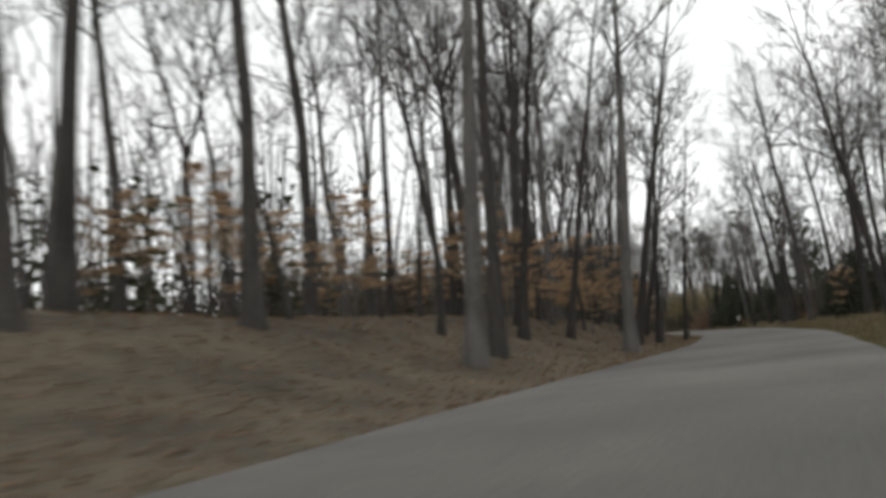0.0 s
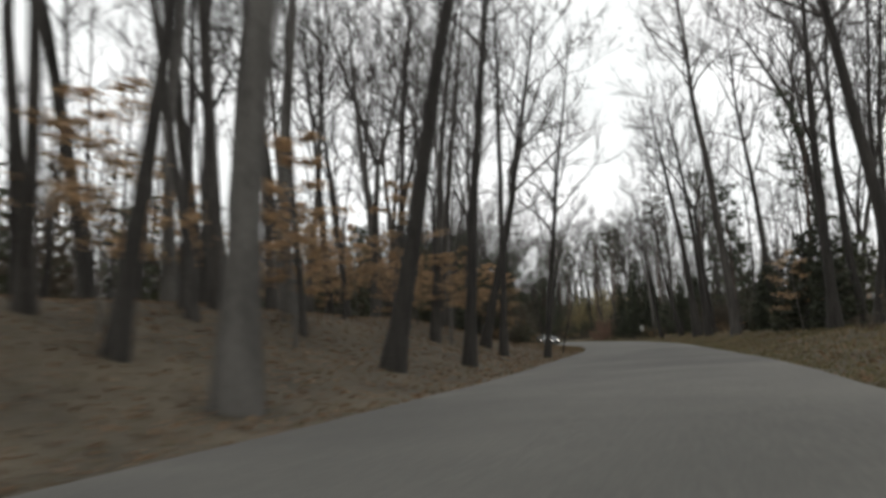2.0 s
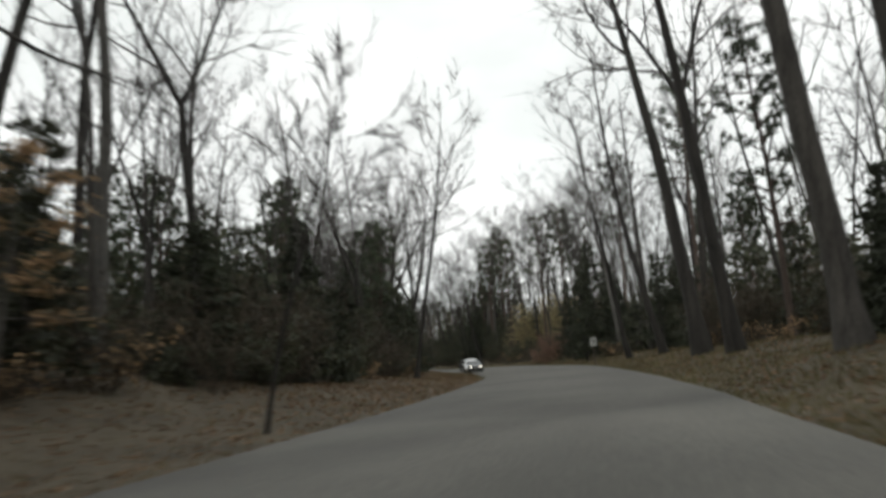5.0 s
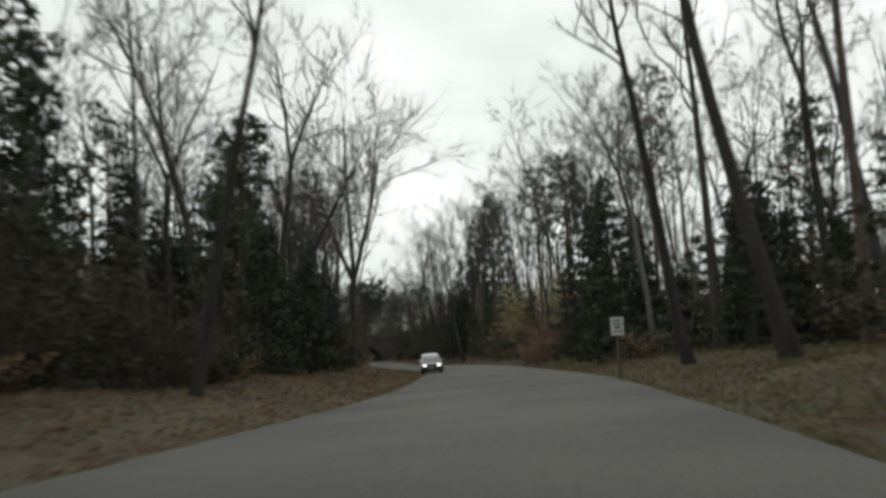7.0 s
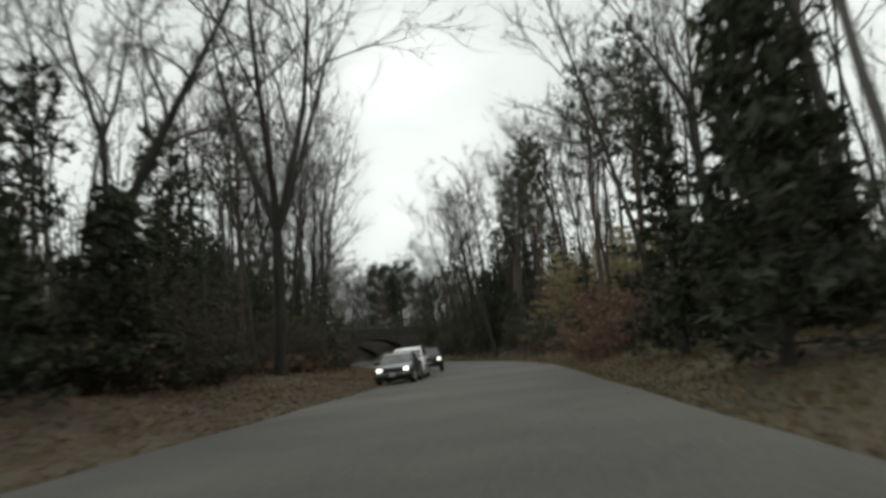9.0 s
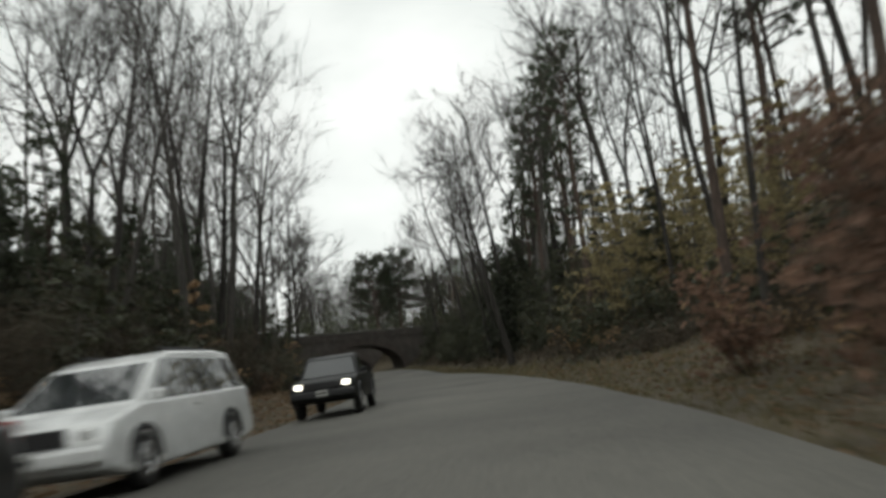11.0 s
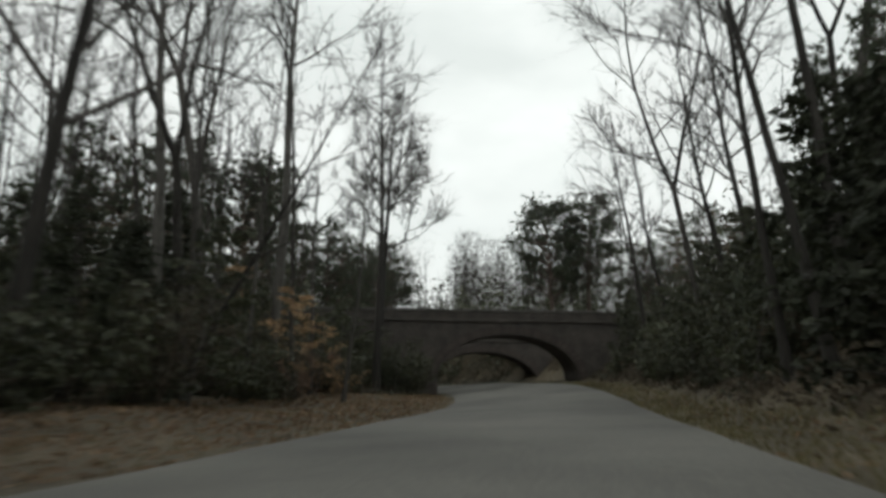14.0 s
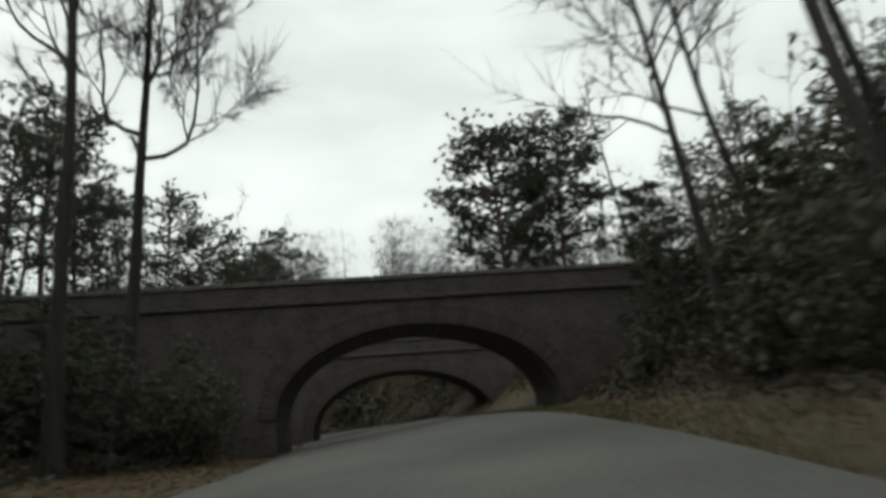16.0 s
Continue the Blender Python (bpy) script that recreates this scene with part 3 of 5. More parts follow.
def conifer(name, seed, height, radius, leaf, reach, label, tiers=31, low=0.07, size=0.17, sprays=17):
    """A dense cone of drooping sprays, ragged at the edge."""
    rng = np.random.default_rng(seed)
    tree, trunk, boughs, fol = new(name), Shape(), Shape(), Shape()
    main = limb(rng, (0, 0, -0.2), (rng.normal(0, 0.02), rng.normal(0, 0.02), 1), height, 9, 0.015, 0.02)
    trunk.tube(main, radius * (1 - np.linspace(0, 0.96, 10)), 8)
    centres = []
    for k in range(tiers):
        f = low + (0.99 - low) * k / tiers
        i = min(int(f * 9), 8)
        at = main[i] + (main[i + 1] - main[i]) * (f * 9 - i)
        for w in range(3):
            ln = reach * (1 - f) ** 0.75 * rng.uniform(0.55, 1.15) + 0.25
            t = k * 2.1 + w * 2.09 + rng.uniform(-0.5, 0.5)
            q = limb(rng, at, (math.cos(t), math.sin(t), rng.uniform(-0.1, 0.4)), ln, 4, 0.07, -0.03)
            boughs.tube(q, np.linspace(radius * 0.22, 0.006, 5), 3)
            n = max(6, int(sprays * ln))
            u = rng.uniform(0.15, 1.05, n) ** 0.8 * 4
            i2 = np.clip(u.astype(int), 0, 3)
            c = q[i2] + (q[i2 + 1] - q[i2]) * (u - i2)[:, None]
            centres.append(c + rng.normal(0, 1, (n, 3)) * np.array((0.2, 0.2, 0.13)) * (0.4 + 0.25 * ln))
    leaves(fol, rng, np.concatenate(centres), size, 2.6, 0.2)
    part("trunk", trunk.mesh(name + "_trunk", BARK), tree)
    part("branchwork", boughs.mesh(name + "_boughs", TWIG), tree)
    part("foliage", fol.mesh(name + "_foliage", leaf, False), tree)
    return tagged(tree, label, "tree")


def pine(name, seed, height, radius, label, first=0.5, reach=4.2, boughs_n=30, tufts=7, lean=(0, 0), round_top=True, needles=26, wide=0.032, pad=0.32, longest=0.55):
    """A tall pine: a bare scaly stem and a crown of needle tufts at the ends of crooked boughs."""
    rng = np.random.default_rng(seed)
    tree, trunk, boughs, fol = new(name), Shape(), Shape(), Shape()
    main = limb(rng, (0, 0, -0.3), (lean[0], lean[1], 1), height, 12, 0.02, 0.02)
    rr = radius * (1 - np.linspace(0, 0.9, 13) ** 1.2)
    rr[0] *= 1.4
    trunk.tube(main, rr, 9)
    v, f = [], []
    for k in range(boughs_n):
        g = first + (0.985 - first) * (k + rng.uniform(0, 0.9)) / boughs_n
        i = min(int(g * 12), 11)
        at = main[i] + (main[i + 1] - main[i]) * (g * 12 - i)
        h = (g - first) / (1 - first)
        ln = reach * (max(0.3, math.sqrt(max(0.0, 1 - ((h - 0.4) / 0.7) ** 2))) if round_top else 1.1 - 0.8 * h) * rng.uniform(0.65, 1.15)
        t = k * 2.4 + rng.uniform(-0.5, 0.5)
        q = limb(rng, at, (math.cos(t), math.sin(t), rng.uniform(0.1, 0.7)), ln, 5, 0.13, 0.05)
        boughs.tube(q, np.linspace(0.025 + 0.02 * ln, 0.012, 6), 4)
        for j in range(tufts):
            u = rng.uniform(0.45 if pad < 0.4 else 0.6, 1.03)
            i2 = min(int(u * 5), 4)
            c = q[i2] + (q[i2 + 1] - q[i2]) * (u * 5 - i2) + rng.normal(0, 1, 3) * np.array((pad, pad, pad * 0.45))
            boughs.tube((q[i2], c), (0.014, 0.007), 3)
            m = needles
            d = rng.normal(size=(m, 3)) + np.array((0, 0, 0.5))
            d /= np.linalg.norm(d, axis=1)[:, None]
            o = np.cross(d, rng.normal(size=(m, 3)))
            o /= np.linalg.norm(o, axis=1)[:, None]
            ll = rng.uniform(0.5 * longest, longest, m)[:, None]
            tri = np.stack([c + o * wide, c - o * wide, c + d * ll], 1).reshape(-1, 3)
            fol.add(tri, [(3 * z, 3 * z + 1, 3 * z + 2) for z in range(m)])
    part("trunk", trunk.mesh(name + "_trunk", BARK_PINE), tree)
    part("branchwork", boughs.mesh(name + "_boughs", BARK_PINE), tree)
    part("foliage", fol.mesh(name + "_foliage", NEEDLE, False), tree)
    return tagged(tree, label, "pine tree")


def shrub(name, seed, height, width, leaf, count, size, label, stems=10, flat=0.0):
    rng = np.random.default_rng(seed)
    bush, wood, fol = new(name), Shape(), Shape()
    centres = []
    for k in range(stems):
        t = rng.uniform(0, 6.28)
        q = limb(rng, (0.15 * math.cos(t), 0.15 * math.sin(t), -0.1), (math.cos(t) * width / height * 0.7, math.sin(t) * width / height * 0.7, 1), height * rng.uniform(0.6, 1.05), 5, 0.14, 0.02)
        wood.tube(q, np.linspace(0.022, 0.006, 6), 3)
        for j in range(4):
            u = rng.uniform(0.2, 1)
            i = min(int(u * 5), 4)
            a = q[i] + (q[i + 1] - q[i]) * (u * 5 - i)
            s = limb(rng, a, rng.normal(size=3) + np.array((0, 0, 0.4)), height * rng.uniform(0.18, 0.4), 3, 0.2, 0.0)
            wood.tube(s, (0.010, 0.009, 0.007, 0.004), 3)
            spray(wood, rng, s[rng.integers(1, 4, 7)], (0, 0, 0.3), 7, height * 0.24, 0.007, 1.0)
            n = int(count / stems / 4)
            if n:
                u2 = rng.uniform(0.1, 1.0, n) * 3
                i2 = np.clip(u2.astype(int), 0, 2)
                centres.append(s[i2] + (s[i2 + 1] - s[i2]) * (u2 - i2)[:, None] + rng.normal(0, 0.11 * height / 2, (n, 3)))
    part("stem_clump", wood.mesh(name + "_stems", BRUSH), bush)
    if centres:
        leaves(fol, rng, np.concatenate(centres), size, 1.7, flat)
        part("foliage", fol.mesh(name + "_foliage", leaf, False), bush)
    return tagged(bush, label, "shrub")


# ---- planting ----
def plant(proto, poses, group="", tilt=0.0):
    """Stands the first of a kind and its copies at (x, y, turn, scale, height scale). tilt: degrees by which those at the edge lean out to the road's light."""
    ms = []
    for k, (x, y, turn, sc, sz) in enumerate(poses):
        s, r = (float(v[0]) for v in along([x], [y]))
        out = r - EDGE_R if r > 0 else EDGE_L - r
        over = tilt * math.exp(-max(out - 5, 0) / 9) * (0.35 + 0.65 * ((k * 0.618) % 1)) * (-1 if r > 0 else 1)
        ms.append(pose(x, y, ground_at(x, y) - 0.08, 0, 0, heading(s)) @ pose(0, 0, 0, 0, over, turn) @ Matrix.Diagonal((sc, sc, sc * sz, 1)))
    if group:
        tagged(proto, group=group)
    for m in ms[1:]:
        copy_thing(proto, m)
    proto.matrix_basis = ms[0]


rng = np.random.default_rng(7)
TAKEN = []


def free(x, y, gap):
    return all((x - a) ** 2 + (y - b) ** 2 > (max(gap, g) if g else gap) ** 2 for a, b, g in TAKEN)


def scatter(count, s0, s1, r0, r1, gap, keep=True, power=1.0, seed=None):
    """Places beside the road: s along it, r to the right of the driven line (negative: left)."""
    g = np.random.default_rng(seed) if seed is not None else rng
    got, tries = [], 0
    while len(got) < count and tries < count * 30:
        tries += 1
        s = g.uniform(s0, s1)
        r = r0 + (r1 - r0) * g.uniform(0, 1) ** power
        x, y = place(s, r)
        rr = along([x], [y])[1]
        if EDGE_L - 4.0 < rr[0] < EDGE_R + 2.4 or (abs((x - BC[0]) * BU[0] + (y - BC[1]) * BU[1]) < 19 and -1.5 < (x - BC[0]) * BN[0] + (y - BC[1]) * BN[1] < SECOND + DEPTH + 1.5):
            continue
        if free(x, y, gap):
            got.append((x, y))
            if keep:
                TAKEN.append((x, y, gap))
    return got


def dressed(spots, lo=0.85, hi=1.15):
    return [(x, y, rng.uniform(0, 360), rng.uniform(lo, hi), rng.uniform(0.93, 1.07)) for x, y in spots]


def thinned(poses, out=20.0):
    """Leaves the bank open where the yellow-leaved trees stand, to a distance out from the road's edge."""
    kept = []
    for p in poses:
        s, r = (float(v[0]) for v in along([p[0]], [p[1]]))
        if not (311 < s < 337 and EDGE_R < r < EDGE_R + out):
            kept.append(p)
    return kept


# the trees that stand out, each where it is
WOOD = "hardwood trees of the wood"
tall = [bare_tree("hardwood_tree", 11, 30, 0.30, 0.45, 18), bare_tree("hardwood_tree", 12, 27.6, 0.24, 0.5, 17, lean=(0.04, 0.02)),
        bare_tree("hardwood_tree", 13, 31.2, 0.36, 0.38, 19, forks=2, fork_at=0.62), bare_tree("hardwood_tree", 14, 26.4, 0.20, 0.42, 17, lean=(-0.05, 0.03)),
        bare_tree("hardwood_tree", 15, 28.8, 0.28, 0.5, 16, forks=2, fork_at=0.55, spread=1.1, bark=BARK_DARK, label="tall bare hardwood with dark bark"), bare_tree("hardwood_tree", 16, 25.2, 0.16, 0.48, 15, lean=(0.06, -0.04)),
        bare_tree("hardwood_tree", 17, 30, 0.33, 0.55, 16, bark=BARK_PALE, label="tall bare hardwood with smooth pale grey bark"),
        bare_tree("hardwood_tree", 18, 27.6, 0.22, 0.4, 19, forks=2, spread=1.2)]
slim = [bare_tree("slender_hardwood_tree", 31, 20.7, 0.098, 0.4, 11, 2, 4, label="slender young bare hardwood tree among taller ones"),
        bare_tree("slender_hardwood_tree", 32, 23, 0.127, 0.5, 11, 2, 4, lean=(0.05, 0.03), label="slender young bare hardwood tree among taller ones"),
        bare_tree("slender_hardwood_tree", 33, 17.25, 0.081, 0.35, 11, 2, 4, lean=(-0.07, 0.02), label="slender young bare hardwood tree among taller ones"),
        bare_tree("slender_hardwood_tree", 34, 24.15, 0.138, 0.52, 12, 2, 4, label="slender young bare hardwood tree among taller ones")]
spots_tall = [[] for _ in tall]
spots_slim = [[] for _ in slim]
KEY = [  # x, y, which, turn, scale
    (11.5, -7.5, 4, 0, 0.95), (8.2, 8.0, 2, 200, 1.05), (12.5, 11.0, 0, 90, 1.0), (13.0, 31.0, 4, 60, 0.95), (13.5, 37.0, 1, 250, 1.0),
    (13.2, 96.0, 3, 10, 1.0), (11.5, 107.0, 5, 300, 0.8), (11.5, 124.0, 5, 75, 0.8),
    (1.5, 173.5, 4, 100, 0.85), (3.5, 168.0, 1, 190, 0.85), (-22.0, 162.5, 5, 45, 0.62)]
for x, y, k, turn, sc in KEY:
    spots_tall[k].append((x, y, turn, sc, 1.0))
    TAKEN.append((x, y, 2.0))


def stand(tree, x, y, turn=0, sc=1.0):
    plant(tree, [(x, y, turn, sc, 1.0)])
    TAKEN.append((x, y, 2.2))


STRAIGHT = "tall straight bare hardwood close to the verge"
LEANING = "tall bare hardwood leaning out over the verge"
SINGLE = [  # name, seed, x, y, lean east, lean north, height, radius, first limb, limbs, spread, bark, label
    ("bare_tree", 201, -25.0, -63.0, 0.03, 0.0, 28, 0.36, 0.5, 15, 1.0, BARK_PALE, "stout bare hardwood with pale grey bark by the verge"),
    ("bare_tree", 202, -24.6, -58.5, 0.02, 0.0, 28, 0.33, 0.5, 15, 1.0, BARK, STRAIGHT),
    ("bare_tree", 203, -24.0, -49.3, 0.12, 0.0, 27, 0.24, 0.5, 14, 1.0, BARK_DARK, LEANING),
    ("bare_tree", 204, -21.5, -42.0, 0.16, 0.0, 26, 0.22, 0.45, 15, 1.0, BARK, LEANING),
    ("bare_tree", 205, -18.0, -44.1, 0.05, -0.02, 30, 0.37, 0.55, 14, 1.0, BARK_PALE, "stout bare hardwood with pale grey bark by the verge"),
    ("leaning_bare_tree", 206, -16.6, -32.2, 0.20, 0.0, 27, 0.34, 0.45, 14, 1.0, BARK_DARK, LEANING),
    ("bare_tree", 207, -14.1, -24.8, 0.08, 0.03, 27, 0.25, 0.5, 14, 1.0, BARK_DARK, STRAIGHT),
    ("bare_tree", 208, -16.3, -14.7, 0.07, 0.04, 27, 0.24, 0.5, 13, 1.0, BARK, STRAIGHT),
    ("bare_tree", 209, -12.3, -11.8, 0.05, 0.0, 27, 0.22, 0.5, 12, 1.0, BARK_DARK, STRAIGHT),
    ("leaning_bare_tree", 210, -13.5, -7.5, 0.25, 0.0, 25, 0.30, 0.35, 18, 1.2, BARK_DARK, LEANING),
    ("bare_tree", 211, -9.3, -7.1, 0.11, 0.02, 25, 0.19, 0.25, 24, 1.0, BARK_DARK, "bare hardwood with level side branches by the verge"),
    ("bare_sapling", 212, -7.1, 5.7, 0.22, 0.0, 9.5, 0.055, 0.4, 8, 1.2, BARK_DARK, "thin bare sapling leaning over the verge"),
    ("leaning_bare_tree", 213, 1.7, -31.3, -0.17, 0.0, 26, 0.26, 0.35, 16, 1.2, BARK_DARK, LEANING),
    ("bare_tree", 214, 6.1, -15.4, -0.06, 0.0, 28, 0.30, 0.35, 18, 1.2, BARK_DARK, STRAIGHT),
    ("leaning_bare_tree", 215, -5.8, 41.7, 0.18, -0.03, 21, 0.15, 0.5, 14, 1.0, BARK_DARK, "slim bare tree leaning out over the road"),
    ("leaning_bare_tree", 216, -15.1, 79.5, 0.50, -0.03, 24, 0.34, 0.45, 15, 1.2, BARK_DARK, "large bare tree leaning far towards the road"),
    ("stout_bare_tree", 217, 10.4, 28.0, -0.06, 0.01, 30, 0.42, 0.55, 15, 1.0, BARK_DARK, "stout tall bare tree close to the road"),
    ("stout_bare_tree", 218, 9.5, 20.5, -0.11, 0.0, 29, 0.32, 0.55, 15, 1.0, BARK_DARK, "stout tall bare tree close to the road"),
    ("leaning_bare_tree", 219, 11.3, 49.7, -0.17, -0.05, 24, 0.21, 0.5, 13, 1.0, BARK_DARK, LEANING),
    ("leaning_bare_tree", 220, 12.1, 41.9, -0.20, 0.0, 26, 0.25, 0.5, 13, 1.0, BARK_DARK, LEANING),
    ("bare_tree", 221, 14.9, 56.9, -0.01, 0.01, 27, 0.24, 0.45, 15, 1.0, BARK, STRAIGHT),
    ("bare_tree", 222, 21.2, 53.1, -0.02, 0.02, 28, 0.28, 0.5, 14, 1.0, BARK, STRAIGHT),
    ("leaning_bare_tree", 223, 1.4, 142.2, -0.20, 0.0, 20, 0.26, 0.5, 15, 1.35, BARK_DARK, "crooked dark bare tree leaning out over the road"),
    ("bare_tree", 224, -20.9, 132.8, 0.11, 0.01, 28, 0.36, 0.4, 15, 1.3, BARK_DARK, LEANING),
    ("bare_tree", 225, -20.1, 135.0, 0.10, 0.02, 27, 0.30, 0.4, 15, 1.4, BARK_DARK, LEANING),
    ("bare_tree", 226, -20.9, 143.3, 0.12, 0.02, 26, 0.27, 0.3, 18, 1.6, BARK_DARK, "bare hardwood with wide crooked limbs by the verge"),
    ("leaning_bare_tree", 227, -24.7, 153.5, 0.50, 0.0, 17, 0.13, 0.35, 13, 1.3, BARK_DARK, "slim bare tree leaning out over the road"),
    ("leaning_bare_tree", 228, -1.6, 159.3, -0.13, -0.02, 23, 0.17, 0.4, 15, 1.3, BARK_DARK, "bare tree on the bank leaning over the road"),
    ("leaning_bare_tree", 229, -0.3, 156.5, -0.20, -0.02, 24, 0.18, 0.4, 15, 1.3, BARK_DARK, "bare tree on the bank leaning over the road"),
    ("leaning_bare_tree", 230, -10.7, 185.3, -0.11, 0.0, 19, 0.17, 0.35, 15, 1.2, BARK_DARK, "bare tree on the bank leaning over the road"),
    ("leaning_bare_tree", 231, -9.0, 186.2, -0.20, 0.02, 18, 0.14, 0.35, 15, 1.2, BARK_DARK, "bare tree on the bank leaning over the road"),
    ("leaning_bare_tree", 232, -5.1, 187.2, -0.21, 0.0, 21, 0.22, 0.3, 19, 1.6, BARK_DARK, "bare spreading tree on the bank leaning over the road"),
    ("leaning_bare_tree", 233, -3.0, 183.0, -0.22, 0.0, 22, 0.26, 0.35, 17, 1.4, BARK_DARK, "bare spreading tree on the bank leaning over the road"),
    ("bare_tree_by_bridge", 45, -28.4, 177.1, 0.0, 0.0, 27, 0.25, 0.45, 26, 1.0, BARK_DARK, "tall straight bare tree beside the bridge"),
]
for name, seed, x, y, lx, ly, tall_, thick_, first_, limbs_, wide_, bark_, label_ in SINGLE:
    stand(bare_tree(name, seed, tall_, thick_, first_, limbs_, 6, 5, lean=(lx, ly), spread=wide_, bark=bark_, bend=0.022, label=label_), x, y)
stand(bare_tree("spreading_bare_tree", 42, 25, 0.27, 0.3, 24, 8, 6, forks=4, fork_at=0.3, spread=1.5, bark=BARK_DARK, label="broad vase-shaped bare tree with many fine branches"), -9.0, 92.6, 30, 1.2)
TAKEN[-1] = (-9.0, 92.6, 6.0)
stand(bare_tree("bare_tree_by_bridge", 46, 26, 0.28, 0.45, 40, 8, 10, lean=(0.03, 0.0), spread=0.52, bark=BARK_DARK, bend=0.02, arms=((0.46, 0.35, 2.0), (0.5, 3.3, 1.5), (0.6, 0.9, 1.3), (0.58, 5.4, 1.2)), label="bare tree with upright candelabra branches beside the bridge"), -31.6, 182.8)
stand(pine("big_pine", 51, 18.0, 0.33, "large round-crowned loblolly pine beyond the bridge", 0.36, 5.8, 58, 34, needles=24, wide=0.032, pad=0.6, longest=0.44), -25.4, 211.2, 0, (21.0 - ground_at(-25.4, 211.2)) / 18.0)
stand(pine("pine", 52, 18.0, 0.28, "round-crowned pine beyond the bridge", 0.36, 5.2, 54, 34, needles=24, wide=0.032, pad=0.6, longest=0.44), -21.7, 213.2, 70, (22.0 - ground_at(-21.7, 213.2)) / 18.0)
tall_pine = pine("pine", 53, 25, 0.25, "tall loblolly pine with a high crown", 0.55, 3.6, 30, 7)
small_pine = pine("pine", 54, 17, 0.17, "young pine with a bushy dark crown", 0.35, 3.0, 28, 7, round_top=False)
plant(tall_pine, [(19.8, 87.5, 0, 1.06, 1), (13.5, 101.5, 40, 0.9, 1), (11.5, 112.0, 90, 0.95, 1), (18.5, 123.5, 200, 0.92, 1), (16.5, 120.0, 310, 1.0, 1), (7.5, 135.0, 120, 0.9, 1), (-14.5, 101.0, 150, 0.9, 1), (4.5, 152.0, 20, 0.85, 1), (16.0, 45.0, 77, 0.9, 1), (12.5, 2.0, 5, 0.8, 1)], "pines along the road")
plant(small_pine, [(13.5, 24.0, 0, 1.0, 1), (-16.5, 112.0, 33, 0.8, 1), (-15.0, 44.0, 10, 0.9, 1), (-17.5, 60.0, 99, 0.9, 1)], "pines along the road")
round_pine = pine("pine", 56, 17.5, 0.2, "round-crowned pine among bare trees", 0.38, 3.7, 44, 16, needles=22, wide=0.03, pad=0.5, longest=0.42)
PINES = [  # x, y, height of the top
    (-52.5, 193.0, 22.5), (-55.5, 198.5, 27.5), (-50.0, 198.0, 18.5), (-59.7, 205.0, 28.0), (-53.3, 203.1, 19.8), (-54.9, 209.9, 22.0), (-57.1, 216.0, 21.0), (-49.0, 212.0, 16.5), (-61.7, 227.8, 20.0), (-53.1, 224.1, 21.0),
    (-16.7, 223.2, 18.8), (-12.6, 219.5, 20.3), (-9.0, 213.6, 20.5), (-6.7, 209.5, 17.5), (-4.4, 205.3, 17.8), (-2.2, 201.0, 16.5), (0.5, 206.5, 21.0), (-42.0, 168.0, 17.5), (-38.0, 160.0, 16.0), (-47.7, 177.7, 22.0), (-44.3, 181.2, 20.3), (-50.8, 182.5, 21.5)]
plant(round_pine, [(x, y, 47 * k % 360, (top - ground_at(x, y)) / 17.5, 1) for k, (x, y, top) in enumerate(PINES)], "round pines by the bridge")
cedar = conifer("cedar_tree", 61, 10.5, 0.17, CEDAR, 2.5, "dense dark evergreen cedar at the wood's edge")
cedar_b = conifer("cedar_tree", 62, 7.5, 0.13, CEDAR, 2.2, "dense dark evergreen cedar at the wood's edge", 30)
SPOTS_CEDAR = [(10.4, 65.8, 0, 1.0, 1), (13.0, 73.5, 100, 1.3, 1), (16.0, 79.0, 200, 1.1, 1), (-11.5, 49.0, 50, 0.85, 1), (-7.6, 54.6, 10, 0.72, 1), (-8.4, 60.7, 190, 0.85, 1), (-7.6, 66.5, 70, 0.8, 1), (10.8, 77.5, 140, 0.95, 1), (-12.0, 84.5, 20, 0.9, 1), (-13.5, 57.5, 130, 1.0, 1), (12.0, 130.5, 40, 1.0, 1), (5.0, 157.0, 10, 0.9, 1), (-15.5, 92.0, 77, 1.0, 1), (-22.5, 138.0, 140, 0.9, 1), (-26.0, 152.0, 240, 1.0, 1), (14.0, 16.0, 88, 0.9, 1), (0.8, 150.5, 15, 1.08, 1), (-32.5, 161.5, 60, 1.5, 1)]
for x, y, *_ in SPOTS_CEDAR:
    TAKEN.append((x, y, 2.4))

# the wood on both sides
left_near = scatter(88, 95, 385, EDGE_L - 8.5, EDGE_L - 22, 2.3, power=1.2)
right_near = scatter(70, 100, 385, EDGE_R + 6.5, EDGE_R + 20, 2.4, power=1.2)
for k, (x, y) in enumerate(left_near + right_near):
    s = float(along([x], [y])[0][0])
    young = 1 - 0.27 * step(s, 218, 236) * (1 - step(s, 296, 312))  # a lower stretch of wood past the first bend
    spots_tall[k % len(tall)].append((x, y, rng.uniform(0, 360), rng.uniform(0.8, 1.08) * young, rng.uniform(0.92, 1.08)))
for k, (x, y) in enumerate(scatter(24, 112, 214, EDGE_L - 9.0, EDGE_L - 23, 1.9, power=0.8)):  # the open stand of straight trunks
    spots_tall[(0, 6, 5, 1)[k % 4]].append((x, y, rng.uniform(0, 360), rng.uniform(0.85, 1.1), 1.0))
thin = scatter(95, 95, 385, EDGE_L - 8, EDGE_L - 26, 1.5) + scatter(75, 100, 385, EDGE_R + 6, EDGE_R + 24, 1.5)
for k, (x, y) in enumerate(thin):
    spots_slim[k % len(slim)].append((x, y, rng.uniform(0, 360), rng.uniform(0.75, 1.1), rng.uniform(0.92, 1.1)))
